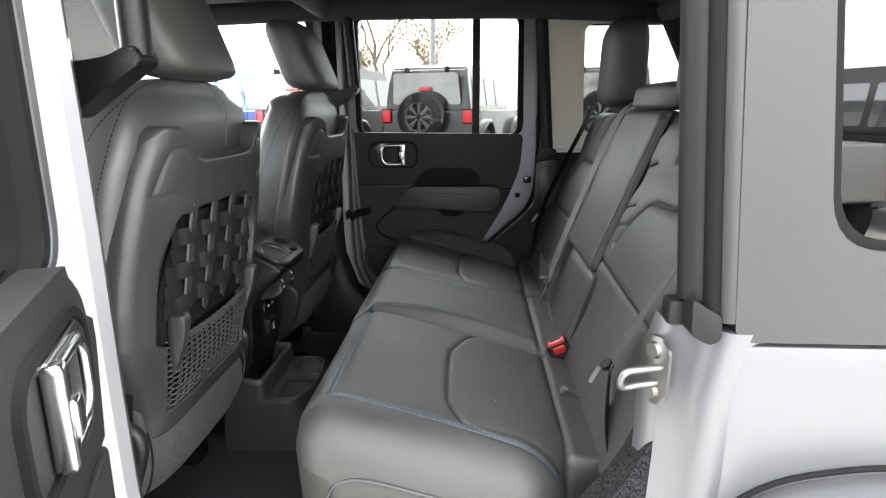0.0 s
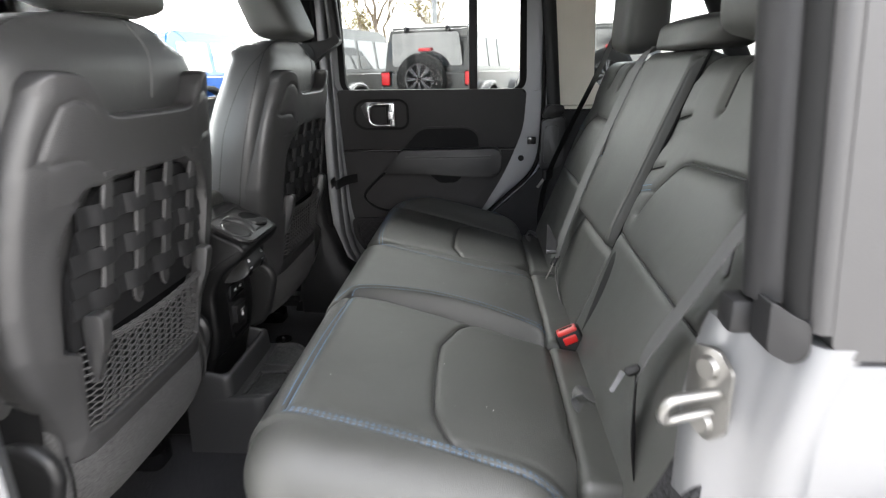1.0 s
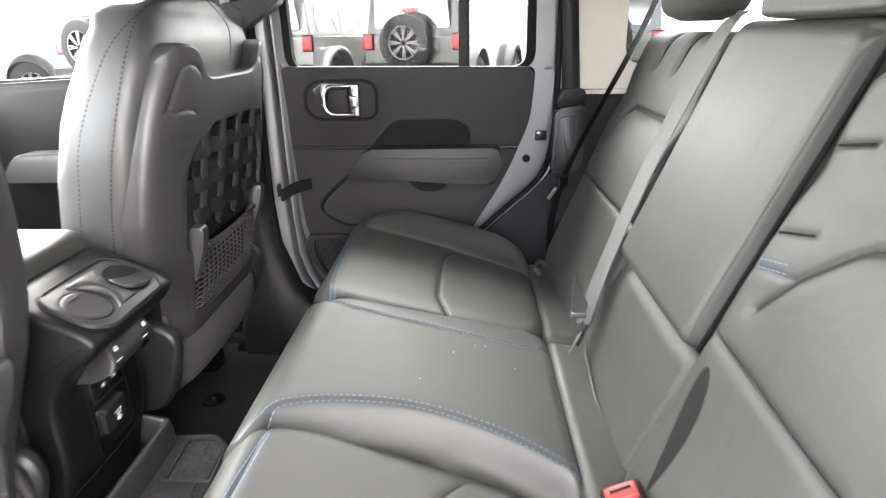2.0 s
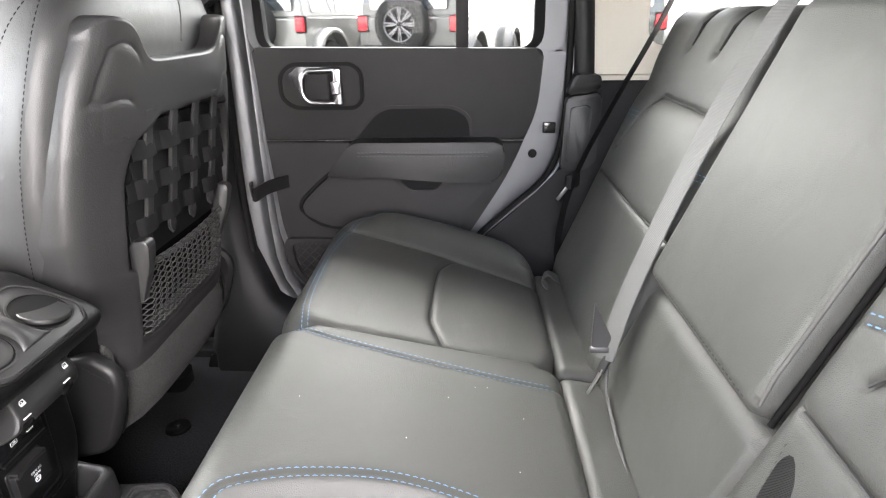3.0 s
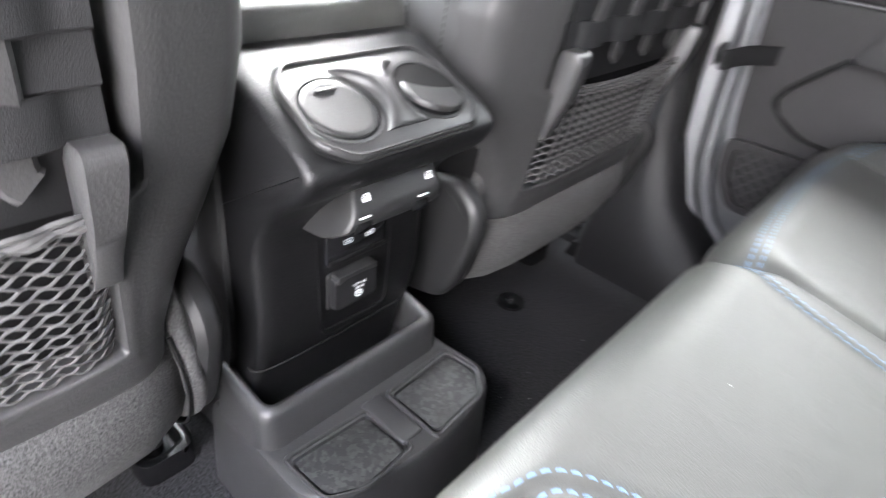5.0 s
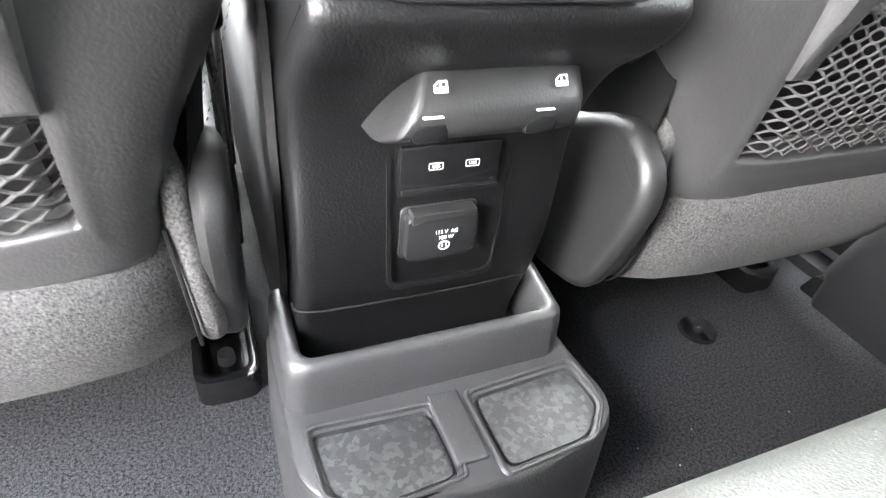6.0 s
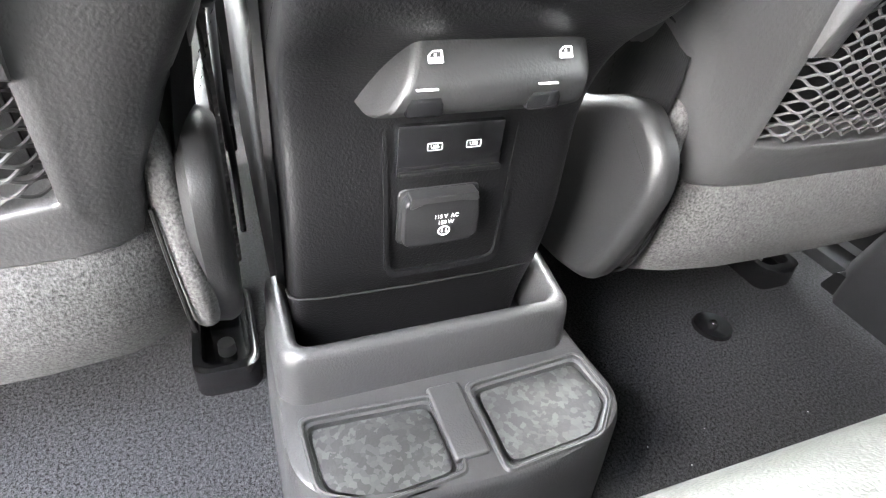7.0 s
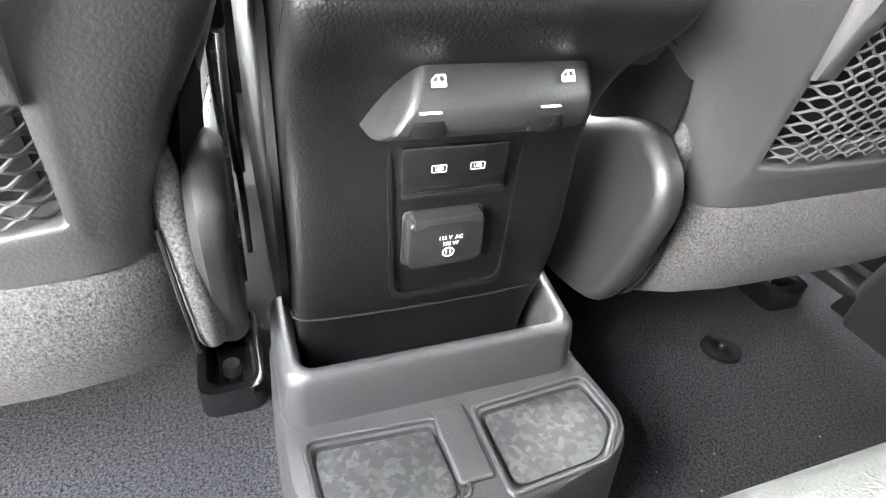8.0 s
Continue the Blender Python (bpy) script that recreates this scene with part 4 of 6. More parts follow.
cush_far = Pad(0.0, 0.43, 0.165, 0.675, (0.06, 0.02, 0.006, 0.035), 0.085, 0.20, far_warp,
               [(insert_seam(1), 0.0018, 0.006), ([(0.055, 0.575), (0.15, 0.558), (0.244, 0.545), (0.334, 0.525), (0.43, 0.505)], 0.006, 0.008), ([(0.06, 0.205), (0.132, 0.202), (0.216, 0.198), (0.283, 0.190), (0.43, 0.172)], 0.007, 0.006)],
               lambda a, b: -0.012 * np.exp(-((b - 0.165) / 0.025) ** 2) + 0.004 * np.exp(-((a - 0.34) / 0.09) ** 2 - ((b - 0.36) / 0.14) ** 2) + 0.034 * np.exp(-((b - 0.645) / 0.06) ** 2) * np.clip((a - 0.02) / 0.12, 0, 1) ** 0.7)
ob = cush_far.mesh("cushion", LEATHER, 220, 220, rear_seat)
stitch("stitching", cush_far, [[(0.050, 0.19), (0.036, 0.30), (0.032, 0.46), (0.050, 0.575), (0.085, 0.630), (0.145, 0.655), (0.24, 0.660), (0.33, 0.655), (0.42, 0.650)]]  , THREAD, ob, (0.0045, -0.0045), label="blue double stitching")

SLOT = 0.0035
back_near = Pad(-0.675, -0.131, 0.28, 0.83, (0.022, 0.025, 0.02, 0.045), 0.04, 0.12, back_warp,
                [([(-0.185, 0.555), (-0.215, 0.60), (-0.27, 0.652), (-0.30, 0.66), (-0.47, 0.668), (-0.51, 0.64), (-0.55, 0.57)], 0.004, 0.010), ([(-0.15, 0.508), (-0.57, 0.495)], 0.0028, 0.007),
                 ([(-0.305, 0.745), (-0.290, 0.84)], SLOT, 0.024), ([(-0.425, 0.745), (-0.405, 0.84)], SLOT, 0.024),
                 ([(-0.15, 0.625), (-0.205, 0.64)], 0.0025, 0.004), ([(-0.15, 0.585), (-0.21, 0.598)], 0.0025, 0.004), ([(-0.15, 0.715), (-0.20, 0.725)], 0.0025, 0.004)],
                lambda a, b: 0.011 * np.exp(-((a + 0.36) / 0.17) ** 2 - ((b - 0.585) / 0.09) ** 2) - 0.006 * np.exp(-((b - 0.69) / 0.03) ** 2))
ob = back_near.mesh("backrest", LEATHER, 250, 280, rear_seat)
stitch("stitching", back_near, [[(-0.152, 0.592), (-0.205, 0.604)]], THREAD, ob, (0.004, -0.004), normal=(-0.93, 0, 0.37), label="blue stitching")
back_far = Pad(0.192, 0.66, 0.28, 0.83, (0.025, 0.05, 0.02, 0.045), 0.04, 0.12, back_warp,
               [([(0.23, 0.60), (0.275, 0.665), (0.30, 0.674), (0.50, 0.674), (0.54, 0.65), (0.59, 0.57)], 0.004, 0.010), ([(0.20, 0.513), (0.61, 0.511)], 0.0028, 0.007),
                ([(0.375, 0.755), (0.355, 0.84)], SLOT, 0.024), ([(0.49, 0.757), (0.47, 0.84)], SLOT, 0.024)],
               lambda a, b: 0.011 * np.exp(-((a - 0.40) / 0.17) ** 2 - ((b - 0.585) / 0.09) ** 2) - 0.006 * np.exp(-((b - 0.69) / 0.03) ** 2))
ob = back_far.mesh("backrest", LEATHER, 250, 280, rear_seat)
stitch("stitching", back_far, [[(0.56, 0.632), (0.63, 0.628)], [(0.20, 0.604), (0.235, 0.60)]], THREAD, ob, (0.004, -0.004), normal=(-0.93, 0, 0.37), label="blue stitching")
for pad_, slits, seams_ in ((back_near, ([(-0.305, 0.747), (-0.298, 0.79), (-0.291, 0.828)], [(-0.425, 0.747), (-0.415, 0.79), (-0.407, 0.828)], [(-0.152, 0.626), (-0.203, 0.639)], [(-0.152, 0.716), (-0.198, 0.725)]), ([(-0.185, 0.555), (-0.215, 0.60), (-0.27, 0.652), (-0.30, 0.66), (-0.47, 0.668), (-0.51, 0.64), (-0.55, 0.57)], [(-0.155, 0.508), (-0.565, 0.495)])),
                                    (back_far, ([(0.374, 0.757), (0.365, 0.79), (0.357, 0.828)], [(0.489, 0.759), (0.48, 0.79), (0.472, 0.828)]), ([(0.23, 0.60), (0.275, 0.665), (0.30, 0.674), (0.50, 0.674), (0.54, 0.65), (0.59, 0.57)], [(0.205, 0.513), (0.605, 0.511)]))):
    # Black cords laid in the slots paint the shade of their depth.
    for line in slits:
        fine = [line[0]] + [tuple(np.array(p) * (1 - f) + np.array(q) * f) for p, q in zip(line, line[1:]) for f in (0.5, 1.0)]
        tube("slit_shade", [pad_.at(u, v, 0.0135 if line[0][1] > 0.74 else 0.0035) for u, v in fine], 0.0056 if line[0][1] > 0.74 else 0.0013, RUBBER, rear_seat, sides=6)
    for line in seams_:
        fine = [tuple(np.array(p) * (1 - f) + np.array(q) * f) for p, q in zip(line, line[1:]) for f in np.linspace(0, 1, 9)[:-1]] + [line[-1]]
        tube("seam", [pad_.at(u, v, 0.0042) for u, v in fine], 0.0014, THREAD_BLACK, rear_seat, sides=6)
for pad_, sg in ((cush_near, -1), (cush_far, 1)):
    tube("seam", [pad_.at(u, v, 0.0030) for u, v in insert_seam(sg) if u < 0.285 and abs(v) > 0.17], 0.0012, THREAD_BLACK, rear_seat, sides=6)
arm = Pad(-0.122, 0.183, 0.472, 0.835, (0.011, 0.014, 0.016, 0.03), 0.016, 0.10, lambda a, b, h: back_warp(a, b, h + 0.013), [])
ob = arm.mesh("armrest", LEATHER, 150, 160, rear_seat, "folded centre armrest")
tube("piping", [arm.at(-0.1195, 0.485 + 0.335 * k / 12, 0.0005) for k in range(13)], 0.0022, LEATHER, ob, sides=8)
# Black cord in the joint stands for the shade beside the armrest.
tube("gap_shade", [back_warp(-0.127, 0.474 + 0.356 * k / 12, -0.009) for k in range(13)], 0.003, SHADE_AND_THREAD, rear_seat, "dark cord painting the shade beside the armrest", sides=8)
stitch("stitching", arm, [[(-0.106, 0.482), (0.05, 0.482), (0.165, 0.482)]], THREAD_BLACK, ob, (0.0,), normal=(-0.93, 0, 0.37))
low = Pad(-0.14, 0.192, 0.26, 0.478, (0.02, 0.02, 0.02, 0.035), 0.02, 0.10, lambda a, b, h: back_warp(a, b, h - 0.006))
low.mesh("lower_back", LEATHER, 80, 80, rear_seat)
for y0, y1 in ((-0.60, -0.215), (-0.205, 0.185), (0.19, 0.55)):
    flap = Pad(y0, y1, 0.0, 0.075, 0.018, 0.014, 0.08, lambda a, b, h: (0.462 + b, a, 0.312 + h - 0.16 * b))
    flap.mesh("rear_flap", LEATHER, 60, 26, rear_seat)
box("seat_base", 0.10, 0.60, -0.62, 0.62, 0.02, 0.20, PLASTIC_DULL, rear_seat)
for y in (-0.60, -0.2, 0.25, 0.6):
    box("foot", 0.13, 0.20, y - 0.02, y + 0.02, 0.0, 0.03, PLASTIC_DULL, rear_seat, bevel=0.004)
box("seat_latch", 0.075, 0.15, -0.63, -0.56, 0.165, 0.195, GLOSSY, rear_seat, "dark metal seat latch", bevel=0.006)


def headrest(name, y, x, z0, z1, w, d, parent, lean=0.15, mat=None, power=3.2):
    rings = []
    for k in range(25):
        f = 0.5 - 0.5 * math.cos(math.pi * k / 24)
        z = z0 + (z1 - z0) * f
        u = abs(2 * f - 1)
        e = max(0.05, (1 - u ** 6) ** (1 / 2.4)) if f > 0.5 else max(0.55, (1 - u ** 12) ** (1 / 2.4)) * (0.86 + 0.28 * f)
        g = max(0.05, (1 - u ** 4) ** (1 / 2.2)) if f > 0.5 else max(0.45, (1 - u ** 10) ** (1 / 2.2)) * (1.1 - 0.2 * f)
        rings.append(super_ring(x + lean * (z - z0), y, d * g, w * e, power, z, 44))
    return loft(name, rings, mat or LEATHER, parent, "padded headrest", angle=70)


headrest("headrest", 0.43, 0.750, 0.834, 1.092, 0.112, 0.054, rear_seat, 0.02, power=4.5)
headrest("headrest", -0.01, 0.755, 0.830, 0.892, 0.160, 0.058, rear_seat)
headrest("headrest", -0.385, 0.735, 0.834, 1.092, 0.125, 0.060, rear_seat, 0.02, power=4.5)


# ---- seat belts and buckles ----
def on_back(y, z, lift=0.0):
    return Vector(back_warp(y, z, lift))


belt = thing("seat_belt", "grey woven centre seat belt hanging over the backrest", "seat belt", "rear seat belts", at=(0.7, 0.22, 0.83))
o = Vector((0.7, 0.22, 0.83))
pts = smooth_path([on_back(0.215, 0.845, 0.0), on_back(0.219, 0.80, 0.014), on_back(0.225, 0.64, 0.016), on_back(0.19, 0.45, 0.018), on_back(0.145, 0.355, 0.020)], 8)
ribbon("strap", [p - o for p in pts], (-0.25, 0.9, -0.3), 0.046, 0.0016, BELT, belt, "grey woven webbing")
prism("tongue_plate", rounded([(0.497, 0.452), (0.524, 0.398), (0.519, 0.381), (0.497, 0.384)], 0.005), 0.004, PANEL, belt, "grey plastic tongue cover", bevel=0.001, m=Matrix.Translation(-o) @ XZ(0.143))
box("tongue", 0.496, 0.522, 0.1425, 0.1485, 0.374, 0.3835, DARK_STEEL, belt, "steel tongue", bevel=0.0015, m=Matrix.Translation(-o))
tube("prong", [Vector(p) - o for p in ((0.514, 0.138, 0.352), (0.507, 0.137, 0.335), (0.497, 0.137, 0.312))], 0.0036, STEEL, belt, "steel prong", sides=8, flat=0.5)
tube("tongue_grip", [Vector(p) - o for p in smooth_path([(0.526, 0.148, 0.368), (0.518, 0.143, 0.358), (0.512, 0.140, 0.346)], 4)], 0.007, PLASTIC_DULL, belt, sides=10, flat=0.7)
tube("lower_strap", [p - o for p in smooth_path([Vector((0.522, 0.14, 0.352)), Vector((0.520, 0.12, 0.32)), Vector((0.517, 0.0, 0.30)), Vector((0.522, -0.15, 0.29))], 5)], 0.004, BELT, belt, flat=0.4)

belt = thing("seat_belt", "dark seat belt along the outer edge of the rear seat", "seat belt", "rear seat belts", at=(0.69, 0.66, 0.8))
o = Vector((0.69, 0.66, 0.8))
pts = smooth_path([Vector((0.80, 0.70, 1.02)), Vector((0.70, 0.655, 0.80)), Vector((0.615, 0.672, 0.613)), Vector((0.560, 0.678, 0.478)), Vector((0.535, 0.675, 0.36)), Vector((0.54, 0.68, 0.25))], 8)
ribbon("strap", [p - o for p in pts], (0.5, 0.85, 0.0), 0.045, 0.0016, WEBBING, belt, "dark woven webbing")
box("tongue_grip", -0.02, 0.02, -0.008, 0.008, -0.015, 0.015, PLASTIC_DULL, belt, bevel=0.005, m=Matrix.Translation(Vector((0.555, 0.665, 0.475)) - o) @ pose(0, 0, 0, 0, 0, 50))
box("tongue", -0.004, 0.004, -0.002, 0.002, -0.04, 0.0, STEEL, belt, bevel=0.001, m=Matrix.Translation(Vector((0.545, 0.655, 0.468)) - o) @ pose(0, 0, 0, 0, 35, 0))

belt = thing("seat_belt", "dark grey woven seat belt in front of the outer backrest", "seat belt", "rear seat belts", at=(0.7, -0.66, 0.8))
o = Vector((0.7, -0.66, 0.8))
pts = smooth_path([Vector((0.80, -0.70, 1.02)), Vector((0.69, -0.635, 0.80)), Vector((0.615, -0.60, 0.645)), Vector((0.575, -0.565, 0.54)), Vector((0.548, -0.54, 0.47)), Vector((0.535, -0.535, 0.43))], 8)
ribbon("strap", [p - o for p in pts], (0.35, 0.9, 0.25), 0.046, 0.0016, BELT_DARK, belt, "dark grey woven webbing")
pts = smooth_path([Vector((0.535, -0.535, 0.43)), Vector((0.53, -0.56, 0.36)), Vector((0.535, -0.60, 0.28)), Vector((0.545, -0.61, 0.20))], 8)
ribbon("lower_strap", [p - o for p in pts], (0.3, 0.9, 0.2), 0.044, 0.0016, WEBBING, belt, "dark woven webbing")
box("tongue_grip", -0.022, 0.022, -0.006, 0.006, -0.010, 0.010, PLASTIC_DULL, belt, bevel=0.005, m=Matrix.Translation(Vector((0.53, -0.535, 0.435)) - o) @ pose(0, 0, 0, 60, 30, 70))
prism("tongue", rounded([(-0.0038, 0.0), (0.0038, 0.0), (0.003, -0.030), (-0.003, -0.030)], 0.0015), 0.003, DARK_STEEL, belt, "steel tongue", m=Matrix.Translation(Vector((0.52, -0.525, 0.428)) - o) @ pose(0, 0, 0, 70, 30, -10))

buckle = thing("seat_belt_buckle", "black seat belt buckle with a red release button", "buckle", at=(0.51, -0.205, 0.31))
BK = pose(0, 0, 0, 0, -25, 0)
box("housing", -0.025, 0.023, -0.014, 0.015, -0.080, 0.030, PLASTIC_DULL, buckle, bevel=0.006, seg=3, m=BK)
box("release_button", -0.0135, 0.0125, -0.0166, -0.008, 0.006, 0.0220, RED, buckle, "red release button", bevel=0.0025, seg=3, m=BK)
box("slot_rim", -0.0195, 0.0180, -0.0135, 0.008, 0.0250, 0.0335, RED, buckle, "red rim of the slot", bevel=0.003, seg=3, m=BK)
box("slot", -0.013, 0.012, -0.004, 0.002, 0.0325, 0.0343, RUBBER, buckle, bevel=0.0008, m=BK)
gusset = thing("gusset", "black twill gusset in the joint between the backrest sections", "gusset", at=(0.566, -0.158, 0.448))
rings = []
o = Vector((0.566, -0.158, 0.448))
for y, z, w in ((-0.172, 0.490, 0.009), (-0.174, 0.485, 0.018), (-0.180, 0.465, 0.023), (-0.187, 0.44, 0.025), (-0.193, 0.41, 0.024), (-0.197, 0.38, 0.021), (-0.199, 0.35, 0.018), (-0.200, 0.315, 0.016)):
    rings.append([on_back(y + w * math.cos(t), z, -0.006 + 0.011 * max(-0.3, math.sin(t)) * (w / 0.031)) - o for t in np.linspace(0, 2 * math.pi, 24, endpoint=False)])
sl = loft("gusset_body", rings, TWILL, gusset, angle=70)
bm = bmesh.new()
add_stitches(bm, smooth_path([on_back(-0.163, 0.482, 0.0015) - o, on_back(-0.170, 0.45, 0.0022) - o, on_back(-0.177, 0.41, 0.0020) - o, on_back(-0.183, 0.37, 0.001) - o], 5), 0.005, 0.003, 0.0015, normal=(-1, 0, 0.3))
tagged(part("stitching", bm, THREAD_BLACK, sl), kind="stuff")

for y in (-0.41, 0.50):
    lp = thing("pull_loop", "grey cloth pull loop on the seat's rear edge", "pull loop", "seat pull loops", at=(0.50, y, 0.315))
    ribbon("loop", smooth_path([(0.012, 0.01, 0.0), (-0.01, 0.0, 0.014), (-0.022, -0.008, 0.006), (-0.01, -0.012, -0.008), (0.012, 0.0, -0.012)], 6), (0.3, 1, 0), 0.026, 0.0022, BELT, lp)


# ---- front seats ----
def front_seat(c, side, dx, name, label):
    """c: centre line; side: +1 when the console lies towards -y; dx: shift along the rails."""
    root = thing(name, label, "seat", "front seats", at=(-0.45 + dx, c, 0))
    back = lambda z: 0.35 - 0.172 * (0.80 - z)
    rings = []
    for z, w, t in ((0.19, 0.17, 0.10), (0.22, 0.195, 0.13), (0.30, 0.209, 0.15), (0.36, 0.216, 0.155), (0.41, 0.234, 0.155), (0.45, 0.248, 0.155), (0.52, 0.267, 0.155), (0.62, 0.273, 0.15), (0.70, 0.266, 0.142), (0.745, 0.254, 0.135), (0.78, 0.242, 0.126), (0.81, 0.228, 0.115), (0.835, 0.210, 0.104), (0.856, 0.187, 0.090), (0.87, 0.158, 0.075), (0.879, 0.120, 0.055), (0.884, 0.075, 0.035), (0.885, 0.04, 0.02)):
        xr = back(z) - 0.014 - 0.026 - max(0, z - 0.78) * 0.22
        rings.append(super_ring(xr - t / 2 - (0.0 if z < 0.85 else 0.018), 0, t / 2 + 0.008, w, 4.2, z, 64))
    loft("backrest", rings, LEATHER_SIDE, root, angle=80)
    # seams over the top and down the sides of the cover
    tube("seam", smooth_path([(back(0.80) - 0.012, 0.0, 0.775), (back(0.84) - 0.014, 0.0, 0.835), (back(0.87) - 0.05, 0, 0.880)], 6), 0.0012, THREAD_GREY, root, sides=5)
    for s in (-1, 1):
        bm = bmesh.new()
        for d0 in (0.0, 0.05):
            path = smooth_path([(back(0.30) - 0.10 - d0, s * 0.210, 0.30), (back(0.5) - 0.085 - d0, s * 0.263, 0.50), (back(0.62) - 0.08 - d0, s * 0.275, 0.61), (back(0.7) - 0.075 - d0, s * 0.270, 0.69), (back(0.8) - 0.065 - d0 * 0.6, s * 0.245, 0.80), (back(0.85) - 0.06, s * 0.205, 0.858), (back(0.87) - 0.06, s * 0.12, 0.884)], 8)
            add_stitches(bm, path, 0.0052, 0.0024, 0.0017, normal=(0, s, 0.2))
        tagged(part("stitching", bm, SHADE_AND_THREAD, root, "dark stitching"), kind="stuff")

    def top(a):
        a = abs(a)
        return 0.757 + 0.056 / (1 + math.exp(-(a - 0.132) / 0.011)) - 0.034 * (1 - math.sqrt(max(0.0, 1 - min(1.0, max(0.0, a - 0.186) / 0.0385) ** 2)))

    def warp(a, b, h):
        z = 0.290 + (top(a) - 0.290) * b
        wide = float(np.interp(z, (0.28, 0.33, 0.38, 0.43, 0.48, 0.54, 0.60, 0.65, 0.70, 0.75, 0.785, 0.82), (0.84, 0.86, 0.94, 1.05, 1.14, 1.18, 1.17, 1.14, 1.09, 1.02, 0.95, 0.92)))
        outer = min(1.0, max(0.0, (abs(a) - 0.150) / 0.074))
        return (back(z) - 0.034 * min(1.3, abs(a) / 0.225) ** 6 + h, a * (1.0 + (wide - 1.0) * (outer if z < 0.66 else max(outer, 0.6))), z)

    def relief(a, b):
        z = 0.290 + 0.467 * b
        step = np.clip((z - 0.438) / 0.016, 0, 1)
        half = 0.158 + 0.018 * step * step * (3 - 2 * step) - np.clip((z - 0.55) / 0.12, 0, 1.2) ** 2.2 * 0.078
        d = np.minimum(half - np.abs(a - side * 0.008), np.minimum(0.676 - z, z - 0.333))
        well = -0.026 * np.clip(d / 0.006 + 0.5, 0, 1)
        lip = 0.0012 * np.exp(-((d + 0.010) / 0.008) ** 2)
        return well + lip

    marks = [([(q * 0.145, 0.945), (q * 0.170, 0.938), (q * 0.186, 0.925), (q * 0.198, 0.86), (q * 0.203, 0.815), (q * 0.192, 0.800), (q * 0.150, 0.812)], 0.004, 0.0035) for q in (-1, 1)]
    panel = Pad(-0.224, 0.224, 0.0, 1.0, 0.014, 0.0, 0.05, warp, (), relief)
    panel.seams = marks
    pan = panel.mesh("back_panel", PANEL, 210, 230, root, "black plastic back panel")
    headrest("headrest", 0, back(0.9) - 0.080, 0.884, 1.085, 0.132, 0.062, root, -0.38)
    # ribs with the straps woven through them
    shift = side * 0.008
    cols = (-0.115, -0.038, 0.039, 0.116)
    for k, a in enumerate(cols):
        zb = 0.485
        path = smooth_path([(back(0.69) - 0.002, a, 0.690), (back(0.668) - 0.004, a, 0.668), (back(0.62) - 0.006, a, 0.62), (back(0.55) - 0.006, a, 0.55), (back(zb) - 0.007, a, zb + 0.012), (back(zb) - 0.008, a + 0.006, zb)], 5)
        ribbon("rib", path, (0, 1, 0), 0.024, 0.006, PANEL, pan)
    for r in range(5):
        z = 0.636 - 0.0290 * r
        half = 0.172 if z < 0.6 else 0.158
        pts = []
        for k in range(61):
            a = shift - half + 2 * half * k / 60
            near = min(abs(a - q) for q in cols)
            swing = max(0.0, 1 - (near / 0.026) ** 2) ** 0.5 if near < 0.026 else 0.0
            pts.append((back(z) - 0.0115 + (0.0095 * swing if r % 2 == 0 else 0.0), a, z))
        ribbon("strap", pts, (0, 0, 1), 0.0283, 0.0015, WEBBING, pan)
    # plate behind the straps, black sheet painting the pocket's shade behind the net
    bm = bmesh.new()
    line_ = rounded([(-0.171 + shift, 0.460), (0.171 + shift, 0.460), (0.171 + shift, 0.56), (0.140 + shift, 0.635), (0.108 + shift, 0.668), (-0.108 + shift, 0.668), (-0.140 + shift, 0.635), (-0.171 + shift, 0.56)], 0.006, 3)
    low_, high_ = ([bm.verts.new((back(z) - off, a, z)) for a, z in line_] for off in (0.0225, 0.0150))
    bm.faces.new(high_)
    for k in range(len(line_)):
        bm.faces.new((low_[k], low_[(k + 1) % len(line_)], high_[(k + 1) % len(line_)], high_[k]))
    part("strap_plate", bm, PLASTIC_DULL, pan, "black plate behind the straps")
    bm = bmesh.new()
    line_ = rounded([(-0.150 + shift, 0.342), (0.150 + shift, 0.342), (0.150 + shift, 0.585), (0.128 + shift, 0.640), (0.108 + shift, 0.668), (-0.108 + shift, 0.668), (-0.128 + shift, 0.640), (-0.150 + shift, 0.585)], 0.01, 3)
    low_, high_ = ([bm.verts.new((back(z) - off, a, z)) for a, z in line_] for off in (0.0262, 0.0232))
    bm.faces.new(low_[::-1])
    bm.faces.new(high_)
    for k in range(len(line_)):
        bm.faces.new((low_[k], low_[(k + 1) % len(line_)], high_[(k + 1) % len(line_)], high_[k]))
    part("net_shade", bm, SHADE_AND_THREAD, pan, "black sheet painting the shade inside the pocket")
    # net pocket
    bm = bmesh.new()
    for r in range(24):
        z0 = 0.339 + r * 0.0052
        pts = []
        for k in range(145):
            a = -0.162 + side * 0.008 + 0.324 * k / 144
            z = z0 + 0.0025 * math.cos(2 * math.pi * (k / 9 + r / 2)) - 0.008 * (1 - (a / 0.154) ** 2) * (z0 - 0.34) / 0.12
            pts.append((back(z) - 0.003 + 0.006 * math.sin(math.pi * (z0 - 0.33) / 0.13) + 0.0010 * math.sin(2 * math.pi * k / 9) - 0.022 * max(0.0, (abs(a - side * 0.008) - 0.132) / 0.03) ** 2, a, z))
        add_tube(bm, pts, 0.0011, 5)
    part("net", bm, NET, pan, "elastic mesh pocket")
    bm = bmesh.new()
